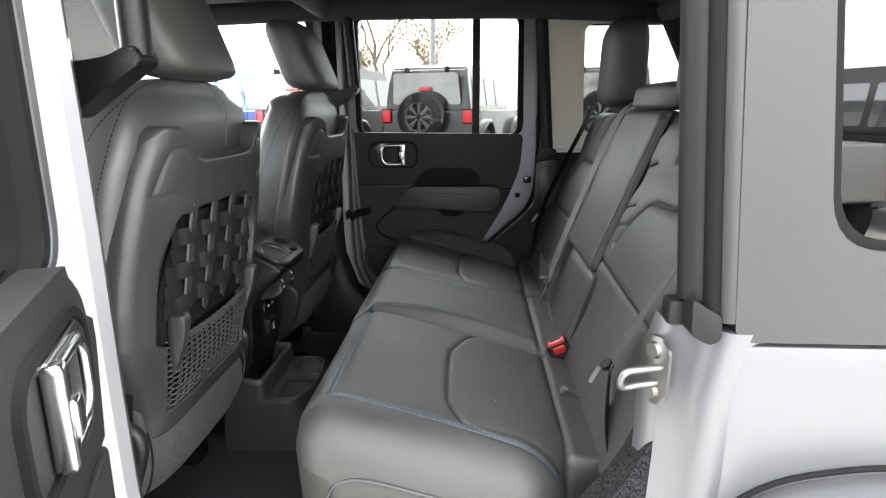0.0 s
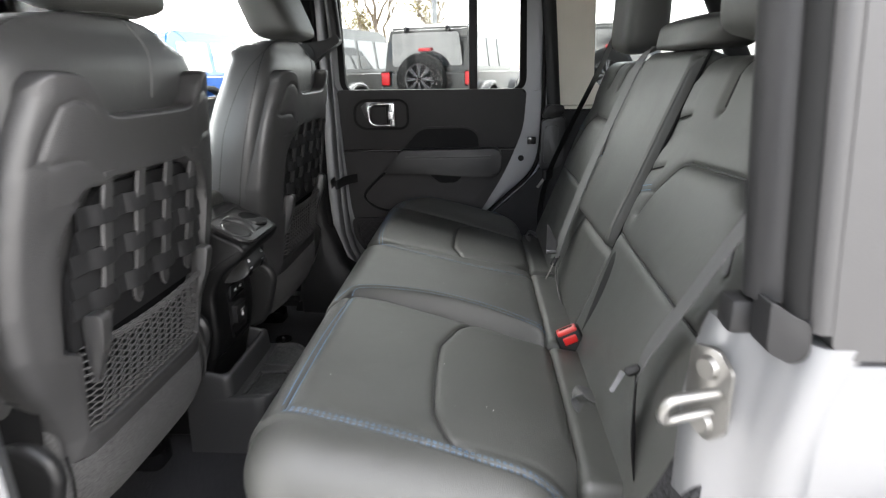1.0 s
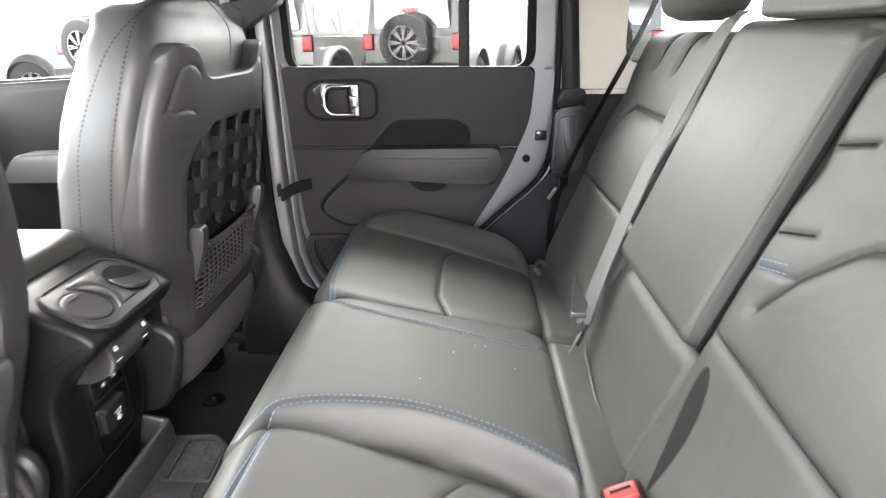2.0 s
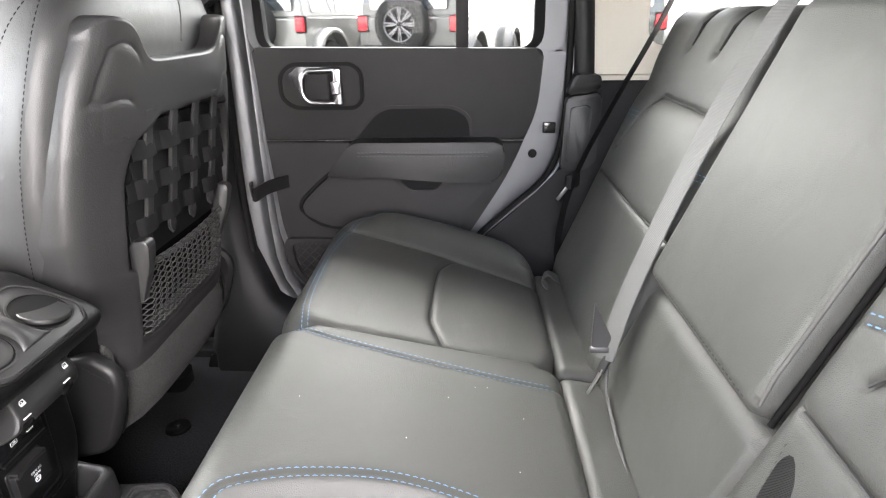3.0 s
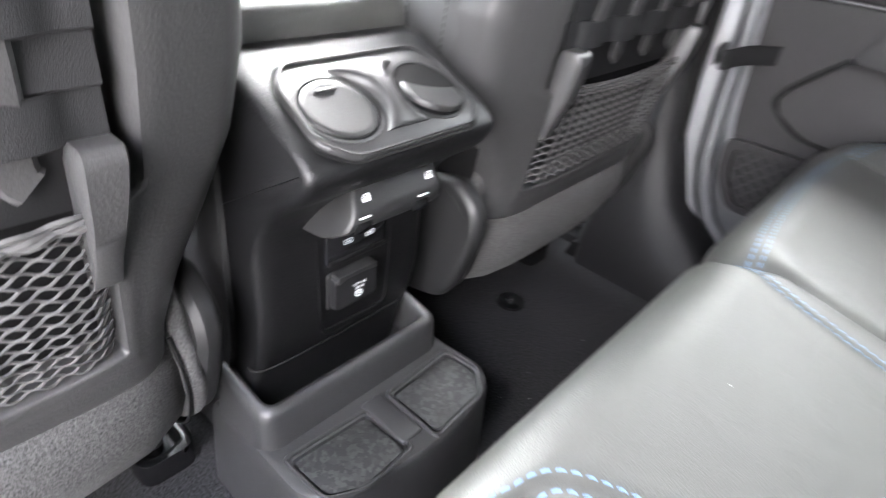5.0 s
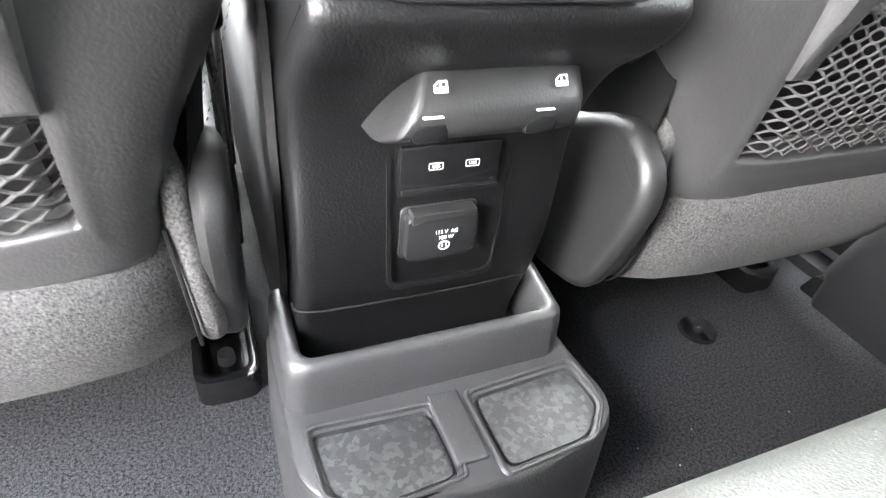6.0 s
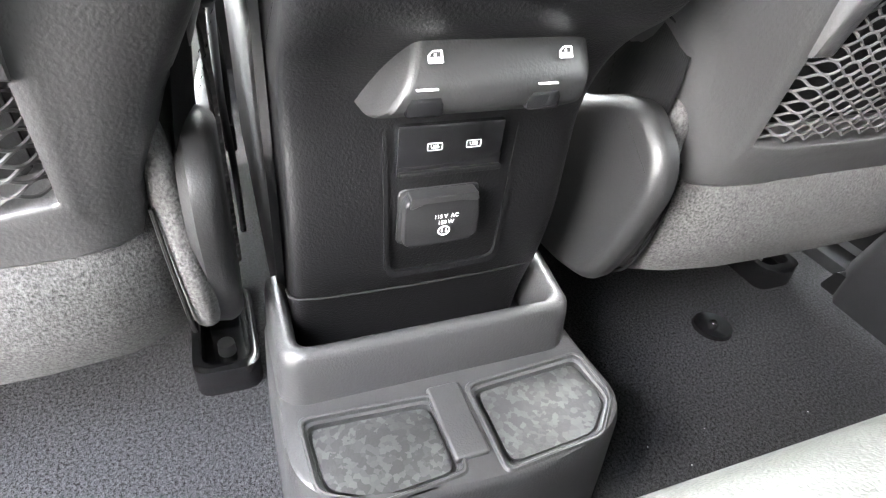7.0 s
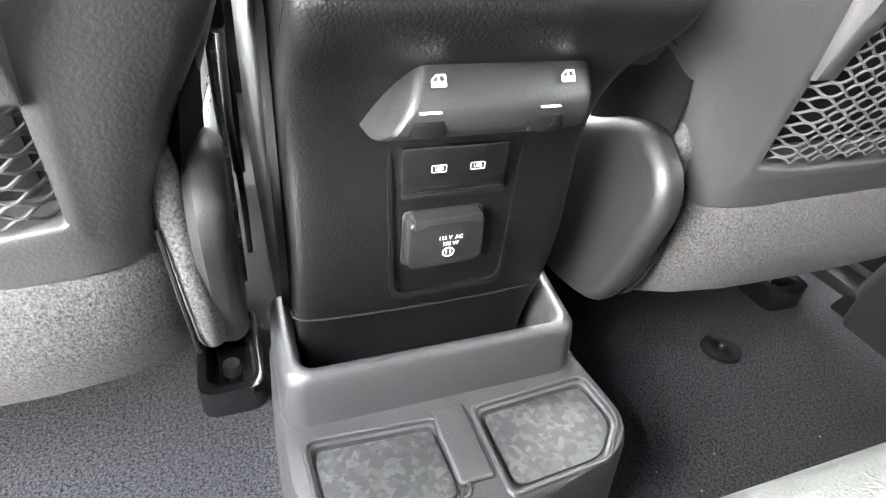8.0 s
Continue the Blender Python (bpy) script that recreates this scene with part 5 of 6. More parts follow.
    for q in range(3):
        add_tube(bm, [(back(0.463) + 0.001 + 0.002 * math.cos(1.3 * k + q), -0.150 + 0.30 * k / 60, 0.462 - 0.009 * (1 - (k / 30 - 1) ** 2) + 0.0035 * (q - 1) + 0.0012 * math.sin(1.3 * k + 2 * q)) for k in range(61)], 0.0022, 5)
    part("net_hem", bm, NET, pan, "gathered elastic hem")
    for s in (-1, 1):
        a = s * 0.148
        bm = bmesh.new()
        side_ = rounded([(-0.010, 0.405), (0.002, 0.405), (0.006, 0.430), (0.0145, 0.462), (0.0155, 0.500), (0.010, 0.508), (-0.010, 0.508), (-0.0135, 0.498), (-0.012, 0.450)], [0.002, 0.004, 0.02, 0.02, 0.006, 0.005, 0.005, 0.006, 0.02], 4)
        cols_ = []
        for e, g in ((-1.0, 0.0022), (-0.86, 0.0), (0.86, 0.0), (1.0, 0.0022)):
            ring = []
            for u, z in side_:
                half_ = 0.0085 + 0.0040 * min(1.0, max(0.0, (z - 0.43) / 0.06))
                ring.append(bm.verts.new((back(z) + u * (1 - g / 0.012), a + half_ * e + s * 0.004 * (z - 0.43) / 0.07, z - (g if z > 0.5 else 0.0))))
            cols_.append(ring)
        for p, q in zip(cols_, cols_[1:]):
            for k in range(len(p)):
                bm.faces.new((p[k], p[(k + 1) % len(p)], q[(k + 1) % len(p)], q[k]))
        bm.faces.new(cols_[0][::-1])
        bm.faces.new(cols_[-1])
        part("hook", bm, PANEL, pan, "moulded bag hook", angle=50)
    # cloth skirt under the panel
    rings = []
    for x, z, w in ((-0.188, 0.31, 0.205), (-0.182, 0.275, 0.206), (-0.186, 0.235, 0.209), (-0.205, 0.195, 0.209), (-0.245, 0.165, 0.206), (-0.32, 0.150, 0.21), (-0.42, 0.15, 0.205)):
        n = 9
        row = [(x + 0.45 - 0.035 * abs(2 * k / (n - 1) - 1) ** 6, w * (2 * k / (n - 1) - 1), z - 0.004 * math.cos(math.pi * (k / (n - 1) - 0.5))) for k in range(n)]
        rings.append(row + [(x + 0.38, w, z + 0.03), (x + 0.38, -w, z + 0.03)])
    loft("skirt", rings, FELT, root, "grey felt skirt")
    for s in (-1, 1):
        tube("welt", smooth_path([(0.224, s * 0.186, 0.385), (0.230, s * 0.1955, 0.345), (0.233, s * 0.199, 0.31), (0.238, s * 0.2025, 0.275), (0.234, s * 0.2060, 0.235), (0.215, s * 0.2060, 0.198), (0.172, s * 0.204, 0.167)], 6), 0.0105, FELT, root, "felt welt", sides=14)
        tube("welt_seam", smooth_path([(0.242, s * 0.1895, 0.31), (0.2475, s * 0.1930, 0.275), (0.2435, s * 0.1955, 0.235), (0.224, s * 0.1955, 0.190), (0.178, s * 0.192, 0.159)], 6), 0.0016, RUBBER, root, sides=6)
    # unseen black blocks over the rails, added to keep front light off the floor
    box("seat_light_stop", -0.36, 0.0, -0.20, 0.20, 0.085, 0.20, PLASTIC_DULL, root, "unseen black block that stops light under the seat", bevel=0.02, seg=3)
    box("front_light_stop", -0.36, -0.33, -0.21, 0.21, 0.012, 0.25, PLASTIC_DULL, root, bevel=0.008)
    # seat cushion
    cu = Pad(-0.74, -0.26, -0.226, 0.226, 0.04, 0.06, 0.16, lambda a, b, h: (a + 0.45, b, 0.33 - 0.12 * (a + 0.24) + h))
    cu.mesh("cushion", LEATHER, 30, 30, root)
    # covers of the recliner on both sides: rounded shells
    ease = 0.0 if side > 0 else -0.010
    line = rounded([(-0.60, 0.165), (-0.29 + ease, 0.162), (-0.224 + ease, 0.180), (-0.200 + ease, 0.234), (-0.180 + ease, 0.300), (-0.186 + ease, 0.331), (-0.222 + ease, 0.357), (-0.250 + ease, 0.352), (-0.31 + ease, 0.326), (-0.60, 0.31)], [0.02, 0.03, 0.025, 0.05, 0.018, 0.018, 0.020, 0.03, 0.05, 0.03], 6)
    pv = [Vector(p) for p in line]
    inward = []
    for k in range(len(pv)):
        d = (pv[(k + 1) % len(pv)] - pv[k - 1]).normalized()
        inward.append(Vector((-d.y, d.x)))
    for s in (-1, 1):
        rings = [[(0.45 + p.x + n.x * inset, s * w, p.y + n.y * inset) for p, n in zip(pv, inward)] for inset, w in ((0.008, 0.207), (0.001, 0.2130), (0.0, 0.2215), (0.0012, 0.2250), (0.0035, 0.2285), (0.0070, 0.2312), (0.0100, 0.2322), (0.0140, 0.2325))]
        loft("recliner_cover", rings, BAR_PLASTIC, root, "black recliner cover", angle=32)
        # twill side cloth between the cover and the back panel, with its piped edge
        bm = bmesh.new()
        grid = []
        for q in range(15):
            z = 0.24 + 0.20 * q / 14
            row = []
            for k in range(9):
                f = k / 8
                a = s * (0.218 + 0.014 * (q / 14) ** 2 - 0.014 * f ** 3)
                row.append(bm.verts.new((back(z) - 0.125 + 0.083 * f, a, z - 0.030 * f * (q / 14))))
            grid.append(row)
        for p, q in zip(grid, grid[1:]):
            for k in range(8):
                bm.faces.new((p[k], p[k + 1], q[k + 1], q[k]))
        bmesh.ops.solidify(bm, geom=bm.faces[:], thickness=0.003)
        part("side_cloth", bm, TWILL, root, "black twill side cloth", angle=60)
        tube("piping", smooth_path([(back(0.44) - 0.125 + 0.083 * k / 6, s * (0.2335 - 0.014 * (k / 6) ** 3), 0.44 - 0.030 * k / 6) for k in range(7)], 3), 0.0022, TWILL, root, sides=8)
    y = -side * 0.241
    for pts_, r, mat in (([(0.10, y, 0.405), (0.06, y + side * 0.003, 0.31), (0.0, y, 0.20), (-0.03, y, 0.10)], 0.0035, DARK_STEEL), ([(0.03, y, 0.36), (-0.02, y - side * 0.004, 0.29), (-0.01, y, 0.22), (-0.07, y, 0.16)], 0.0028, RUBBER), ([(-0.04, y, 0.33), (-0.09, y - side * 0.003, 0.25), (-0.06, y, 0.17), (-0.12, y, 0.09)], 0.0030, PANEL)):
        tube("cable", smooth_path(pts_, 6), r, mat, root, sides=8)
    box("plug", -0.035, -0.005, y - 0.006, y + 0.006, 0.215, 0.245, RUBBER, root, "black wiring plug", bevel=0.003)
    for y in (-0.205, 0.205):
        bm = bmesh.new()
        o = rounded([(-0.005, y - 0.034), (0.125, y - 0.034), (0.125, y + 0.034), (-0.005, y + 0.034)], 0.02, 5)
        i = rounded([(-0.005, y - 0.024), (0.113, y - 0.024), (0.113, y + 0.024), (-0.005, y + 0.024)], 0.016, 5)
        ring_between(bm, o, i, 0.035)
        add_prism(bm, i, 0.012)
        bmesh.ops.bevel(bm, geom=[e for e in bm.edges if all(v.co.z > 0.03 for v in e.verts)], offset=0.004, segments=2, profile=0.5, affect="EDGES", clamp_overlap=True)
        foot = part("rail_foot", bm, GLOSSY, root, "gloss black rail foot", angle=30)
        bm = bmesh.new()
        bmesh.ops.create_cone(bm, cap_ends=True, segments=12, radius1=0.010, radius2=0.009, depth=0.016, matrix=Matrix.Translation((0.075, y, 0.018)))
        part("bolt", bm, DARK_STEEL, foot, angle=30)
        box("rail", -0.35, 0.03, y - 0.018, y + 0.018, 0.02, 0.09, PLASTIC_DULL, root, bevel=0.004)
    return root


front_seat(0.378, 1, 0.0, "front_seat", "black leather front passenger seat with strapped back panel")
front_seat(-0.378, -1, -0.018, "front_seat", "black leather driver seat with strapped back panel")


for y, s in ((-0.1455, 1), (0.128, -1)):
    bk = thing("seat_belt_buckle", "black front seat belt buckle beside the console", "buckle", "front seat buckles", at=(-0.34, y, 0.40))
    box("housing", -0.026, 0.026, -0.012, 0.012, -0.005, 0.075, PLASTIC_DULL, bk, bevel=0.006, seg=3, m=pose(0, 0, 0, 0, -18, 0))
    box("release_button", -0.018, 0.018, -0.008, 0.008, 0.068, 0.079, RED, bk, "red release button", bevel=0.003, m=pose(0, 0, 0, 0, -18, 0))
    ribbon("stalk", smooth_path([(0.0, 0.0, 0.0), (0.012, 0.0, -0.08), (0.02, 0.0, -0.20)], 5), (1, 0, 0), 0.03, 0.006, BELT_DARK, bk, "webbing stalk")


# ---- centre console ----
console = thing("centre_console", "black plastic centre console with vents and charging ports", "console", at=(-0.22, -0.004, 0))


def console_block(name, pts, radii, y0, y1, soft, label=""):
    """A convex side profile carried across from y0 to y1, its side edges rounded."""
    pv = [Vector(p) for p in rounded(pts, radii, 6)]
    nrm = []
    for k in range(len(pv)):
        d = (pv[(k + 1) % len(pv)] - pv[k - 1]).normalized()
        nrm.append(Vector((-d.y, d.x)))
    steps = [(0.0, 1.0), (0.04, 0.62), (0.14, 0.32), (0.32, 0.12), (0.6, 0.03), (1.0, 0.0)]
    rows = [(y0 + 2.4 * soft * s, soft * g) for s, g in steps] + [(y1 - 2.4 * soft * s, soft * g) for s, g in steps[::-1]]
    rings = [[(p.x + 0.22 + n.x * g, y, p.y + n.y * g) for p, n in zip(pv, nrm)] for y, g in rows]
    return loft(name, rings, PLASTIC, console, label, angle=60)


console_block("body", [(-0.85, 0.02), (-0.262, 0.02), (-0.250, 0.16), (-0.228, 0.225), (-0.219, 0.27), (-0.219, 0.36), (-0.196, 0.405), (-0.150, 0.438), (-0.136, 0.460), (-0.152, 0.476), (-0.248, 0.521), (-0.85, 0.50)], [0, 0, 0.04, 0.02, 0.03, 0.04, 0.04, 0.02, 0.013, 0.013, 0.012, 0], -0.107, 0.099, 0.010)
box("lid", -0.42, -0.040, -0.106, 0.106, 0.47, 0.550, LEATHER, console, "padded armrest lid", bevel=0.022, seg=4)

# Paler plate carries the light on the console's side in its colour.
prism("side_trim", rounded([(-0.52, 0.12), (-0.085, 0.12), (-0.045, 0.23), (-0.040, 0.44), (-0.52, 0.44)], 0.02, 4), 0.006, PLASTIC_LIT, console, "side trim with its light put into the colour", bevel=0.0025, m=XZ(-0.1085) @ BACK)

# face on the rear slope: u across, v up the slope, w out
SL = Matrix(((0, -0.902, 0.431, 0.075), (1, 0, 0, -0.006), (0, 0.431, 0.902, 0.471), (0, 0, 0, 1)))
oct_o = rounded([(-0.086, 0.068), (-0.088, 0.010), (-0.066, -0.012), (0.066, -0.012), (0.088, 0.010), (0.086, 0.068), (0.070, 0.092), (-0.070, 0.092)], 0.010, 4)
oct_i = [(u * 0.965, 0.039 + (v - 0.039) * 0.955) for u, v in oct_o]
bm = bmesh.new()
ring_between(bm, oct_o, oct_i, 0.0012, SL)
part("vent_groove", bm, RUBBER, console, "dark gap round the vent panel", angle=30)
prism("vent_panel", oct_i, 0.0055, VENT_PLASTIC, console, "vent panel", bevel=0.003, seg=3, m=SL)
# saddle between the vents, its sides following the round doors
half = lambda v: 0.047 - math.sqrt(max(0.0, 0.0385 ** 2 - (v - 0.036) ** 2))
vs_ = np.linspace(0.006, 0.076, 22)
rings = []
for v in vs_:
    w_ = min(half(v) + 0.001, 0.034)
    top_ = 0.0145 - 0.0060 * abs((v - 0.041) / 0.035) ** 2.5
    rings.append([SL @ Vector((-0.001 + w_ * c, v, 0.004 + (top_ - 0.004) * e)) for c, e in ((-1, -0.2), (-0.96, 0.25), (-0.84, 0.62), (-0.62, 0.90), (-0.30, 1.0), (0.05, 0.84), (0.30, 0.78), (0.55, 0.88), (0.74, 0.92), (0.90, 0.60), (0.97, 0.22), (1, -0.2))])
loft("vent_ridge", rings, VENT_PLASTIC, console, "raised divider", angle=70)
for u in (-0.048, 0.046):
    bm = bmesh.new()
    circ = lambda rr: [(u + rr * math.cos(t), 0.036 + rr * math.sin(t)) for t in np.linspace(0, 2 * math.pi, 48, endpoint=False)]
    ring_between(bm, circ(0.0345), circ(0.0318), 0.0064, SL)
    vr = part("vent_ring", bm, VENT_PLASTIC, console, angle=30)
    # Black disc under the door paints the shade inside the vent.
    prism("vent_shade", circ(0.0320), 0.0058, SHADE_AND_THREAD, vr, "black disc painting the shade inside the vent", m=SL)
    opened = u > 0
    tilt = SL @ Matrix.Translation((u, 0.036 - (0.004 if opened else 0.0), 0.0062 if not opened else 0.0070)) @ pose(0, 0, 0, -13 if opened else 0, 5 if opened else 0, 0)
    size = 0.0296 if not opened else 0.0272
    lay = [[tilt @ Vector((rr * math.cos(t), rr * math.sin(t), w_)) for t in np.linspace(0, 2 * math.pi, 48, endpoint=False)] for rr, w_ in ((size, -0.004), (size, 0.0006), (size - 0.0007, 0.0012), (0.024, 0.0010), (0.014, 0.0006), (0.004, 0.0004))]
    loft("vent_disc", lay, BAR_PLASTIC, vr, "round vent door", angle=60)
    box("vent_tab", -0.009, 0.009, 0.017, 0.0205, 0.0006, 0.0022, BAR_PLASTIC, vr, bevel=0.001, m=tilt)
# raised inner line round the vent panel
bm = bmesh.new()
ring_between(bm, [(u * 0.955, 0.039 + (v - 0.039) * 0.94) for u, v in oct_o], [(u * 0.93, 0.039 + (v - 0.039) * 0.905) for u, v in oct_o], 0.0072, SL)
part("vent_bead", bm, VENT_PLASTIC, console, "raised bead round the vents", angle=30)

# switch bar under the vents, with two hooded switches
sec = rounded([(-0.02, 0.424), (0.044, 0.428), (0.062, 0.404), (0.060, 0.390), (0.040, 0.378), (-0.02, 0.374)], [0, 0.006, 0.006, 0.006, 0.01, 0], 4)
bm = bmesh.new()
loops = []
# the left end is one slanted facet whose foot lies furthest out; the right end is rounded off
for y, k, slant in ((-0.0400, 0.93, 1.0), (-0.0392, 0.965, 1.0), (-0.0375, 0.99, 1.0), (-0.0350, 1.0, 1.0), (0.046, 1.0, 0.0), (0.053, 0.975, 0.0), (0.0575, 0.91, 0.0), (0.0605, 0.78, 0.0), (0.062, 0.55, 0.0)):
    loops.append([bm.verts.new((-0.02 + (x + 0.02) * k, y - slant * 0.024 * (0.428 - z) / 0.05, 0.400 + (z - 0.400) * (0.84 + 0.16 * k))) for x, z in sec])
for p, q in zip(loops, loops[1:]):
    for k in range(len(p)):
        bm.faces.new((p[k], p[(k + 1) % len(p)], q[(k + 1) % len(p)], q[k]))
bm.faces.new(loops[0][::-1])
bm.faces.new(loops[-1])
sb = part("switch_bar", bm, BAR_PLASTIC, console, "raised window switch bar", angle=32)
for y in (-0.040, 0.028):
    box("switch", 0.030, 0.0612, y - 0.0105, y + 0.0105, 0.3865, 0.4005, GLOSSY, sb, "window switch", bevel=0.003)
    box("switch_mark", 0.0600, 0.0628, y - 0.0058, y + 0.0058, 0.4022, 0.4030, WHITE, sb, "white mark", bevel=0.0003)
    # door pictogram, printed on the sloping top
    W = Matrix(((0, -0.37, 0.84, 0.0555), (0.80, 0, 0, y + (0.005 if y < 0 else 0.0105)), (0, 0.574, 0.54, 0.4165), (0, 0, 0, 1))) @ Matrix.Translation((0, 0, 0.0003))
    bm = bmesh.new()
    o = rounded([(-0.0050, -0.0045), (0.0050, -0.0045), (0.0050, 0.0048), (-0.0015, 0.0048), (-0.0050, 0.0010)], 0.0010, 3)
    i = rounded([(-0.0037, -0.0002), (0.0038, -0.0002), (0.0038, 0.0036), (-0.0012, 0.0036), (-0.0037, 0.0010)], 0.0006, 3)
    ring_between(bm, o, i, 0.0003, W)
    add_box(bm, -0.0007, 0.0007, 0.0004, 0.0024, 0.0, 0.0003, m=W)
    part("pictogram", bm, WHITE, sb, "white window pictogram")

# recessed field with the ports
bm = bmesh.new()
o = rounded([(-0.046, 0.36), (-0.041, 0.2325), (0.049, 0.2335), (0.052, 0.36)], [0.002, 0.012, 0.012, 0.002], 5)
i = rounded([(-0.043, 0.36), (-0.038, 0.238), (0.046, 0.239), (0.049, 0.36)], [0.002, 0.010, 0.010, 0.002], 5)
ring_between(bm, o, i, 0.003, YZ(-0.0005))
part("port_field", bm, PLASTIC, console, "raised edge round the ports", angle=30)
usb = box("usb_panel", -0.004, 0.007, -0.037, 0.037, 0.321, 0.357, GLOSSY, console, "gloss black port cover", bevel=0.002)
box("usb_lip", 0.006, 0.0105, -0.036, 0.036, 0.3215, 0.3255, PLASTIC, usb, bevel=0.001)
RP = Matrix(((0, 0, 1, 0), (1, 0, 0, 0), (0, 1, 0, 0), (0, 0, 0, 1)))
for y in (-0.012, 0.015):
    writing("USB", 0.0034, WHITE, Matrix.Translation((0.0073, y, 0.3415)) @ RP, usb)
    bm = bmesh.new()
    ring_between(bm, rounded([(-0.0052, -0.0026), (0.0052, -0.0026), (0.0052, 0.0026), (-0.0052, 0.0026)], 0.0009, 3), rounded([(-0.0048, -0.0022), (0.0048, -0.0022), (0.0048, 0.0022), (-0.0048, 0.0022)], 0.0007, 3), 0.0003, Matrix.Translation((0.0071, y, 0.3415)) @ RP)
    part("port_outline", bm, WHITE, usb)
out = prism("outlet_cover", rounded([(-0.0275, 0.266), (0.0265, 0.268), (0.0265, 0.304), (-0.0275, 0.304)], 0.004, 4), 0.0145, PLASTIC_DULL, console, "hinged outlet cover", bevel=0.0025, seg=3, m=Matrix.Translation((0, -0.003, 0)) @ YZ(-0.003))
prism("surround", rounded([(-0.0305, 0.263), (0.0290, 0.265), (0.0290, 0.308), (-0.0305, 0.308)], 0.005, 4), 0.0055, BAR_PLASTIC, out, "outlet surround", bevel=0.0015, m=Matrix.Translation((0, -0.003, 0)) @ YZ(-0.003))
prism("hinge", rounded([(-0.025, 0.2985), (-0.015, 0.3025), (0.012, 0.3025), (0.024, 0.3005), (0.024, 0.3075), (-0.025, 0.3075)], 0.0015, 3), 0.0165, BAR_PLASTIC, out, bevel=0.0015, m=Matrix.Translation((0, -0.003, 0)) @ YZ(-0.003))
writing("115 V  AC", 0.0042, WHITE, Matrix.Translation((0.0132, -0.0015, 0.2905)) @ RP, out)
writing("150 W", 0.0042, WHITE, Matrix.Translation((0.0132, -0.0015, 0.2855)) @ RP, out)
bm = bmesh.new()
add_tube(bm, [(0.0132, -0.0025 + 0.0042 * math.cos(t), 0.2785 + 0.0036 * math.sin(t)) for t in np.linspace(0, 2 * math.pi, 20, endpoint=False)], 0.00045, 5, closed=True)
add_tube(bm, [(0.0132, -0.0010, 0.2800), (0.0132, -0.0010, 0.2777)], 0.0005, 5)
add_tube(bm, [(0.0132, -0.0040, 0.2800), (0.0132, -0.0040, 0.2777)], 0.0005, 5)
part("socket_sign", bm, WHITE, out)
tube("body_seam", smooth_path([(-0.026, -0.110, 0.214), (-0.0118, -0.088, 0.212), (-0.0118, 0.076, 0.212), (-0.026, 0.099, 0.214)], 4), 0.0012, RUBBER, console, sides=5)

# open pocket and the tray in front of it
bm = bmesh.new()
levels = ((0.0, 0.006, 0.0), (0.10, 0.004, 0.0), (0.170, 0.0, 0.0), (0.179, -0.0015, 0.0), (0.184, -0.005, 0.0), (0.1855, -0.009, 0.0), (0.1848, -0.0125, 0.0), (0.181, -0.0155, 0.0), (0.174, -0.017, 0.0), (0.160, -0.018, 0.0), (0.09, -0.021, 0.0))
loops = []
for z, g, _ in levels:
    out_ = [(-0.285, -0.125 - g), (-0.202 + g, -0.125 - g), (-0.202 + g, 0.128 + g), (-0.285, 0.128 + g)]
    ring = rounded(out_, [0.0, max(0.01, 0.02 + g * 0.5), max(0.01, 0.02 + g * 0.5), 0.0], 6)
    # the rim's front bows slightly towards the seat
    loops.append([bm.verts.new((x + 0.22 + (0.010 * (1 - (y / 0.125) ** 2) if x > -0.23 else 0.0), y, z + (0.012 if x < -0.26 else 0.0) * (z > 0.12))) for x, y in ring])
for p, q in zip(loops, loops[1:]):
    for k in range(len(p)):
        bm.faces.new((p[k], p[(k + 1) % len(p)], q[(k + 1) % len(p)], q[k]))
bm.faces.new(loops[-1])
part("pocket", bm, PLASTIC_LIT, console, "open storage pocket", angle=50)
tr_pts = [(-0.30, -0.128), (-0.140, -0.129), (-0.110, -0.104), (-0.092, 0.0), (-0.094, 0.06), (-0.108, 0.120), (-0.135, 0.145), (-0.205, 0.139), (-0.30, 0.139)]
bm = bmesh.new()
loops = []
for z, g in ((0.0, 0.006), (0.06, 0.004), (0.122, 0.001), (0.129, -0.0005), (0.133, -0.002), (0.135, -0.005)):
    cx, cy = -0.20, 0.004
    loops.append([bm.verts.new((cx + (x - cx) * (1 + g / 0.12) + 0.22, cy + (y - cy) * (1 + g / 0.14), z)) for x, y in rounded(tr_pts, [0, 0.02, 0.03, 0.04, 0.04, 0.03, 0.02, 0.01, 0], 6)])
for p, q in zip(loops, loops[1:]):
    for k in range(len(p)):
        bm.faces.new((p[k], p[(k + 1) % len(p)], q[(k + 1) % len(p)], q[k]))
rim_edges = [bm.edges.get((loops[-1][k], loops[-1][(k + 1) % len(loops[-1])])) for k in range(len(loops[-1]))]
recesses = []
for pts in ([(-0.179, -0.115), (-0.174, -0.018), (-0.111, -0.016), (-0.107, -0.078), (-0.124, -0.112)], [(-0.176, 0.022), (-0.182, 0.122), (-0.137, 0.126), (-0.110, 0.100), (-0.104, 0.022)]):
    pts = [(x + 0.22, y + 0.004) for x, y in pts]
    cx, cy = sum(p[0] for p in pts) / 5, sum(p[1] for p in pts) / 5
    recesses.append((pts, cx, cy))


def recess_line(rec, k):
    pts, cx, cy = rec
    return rounded([(cx + (x - cx) * (1 + k / 0.032), cy + (y - cy) * (1 + k / 0.048)) for x, y in pts], 0.009, 5)


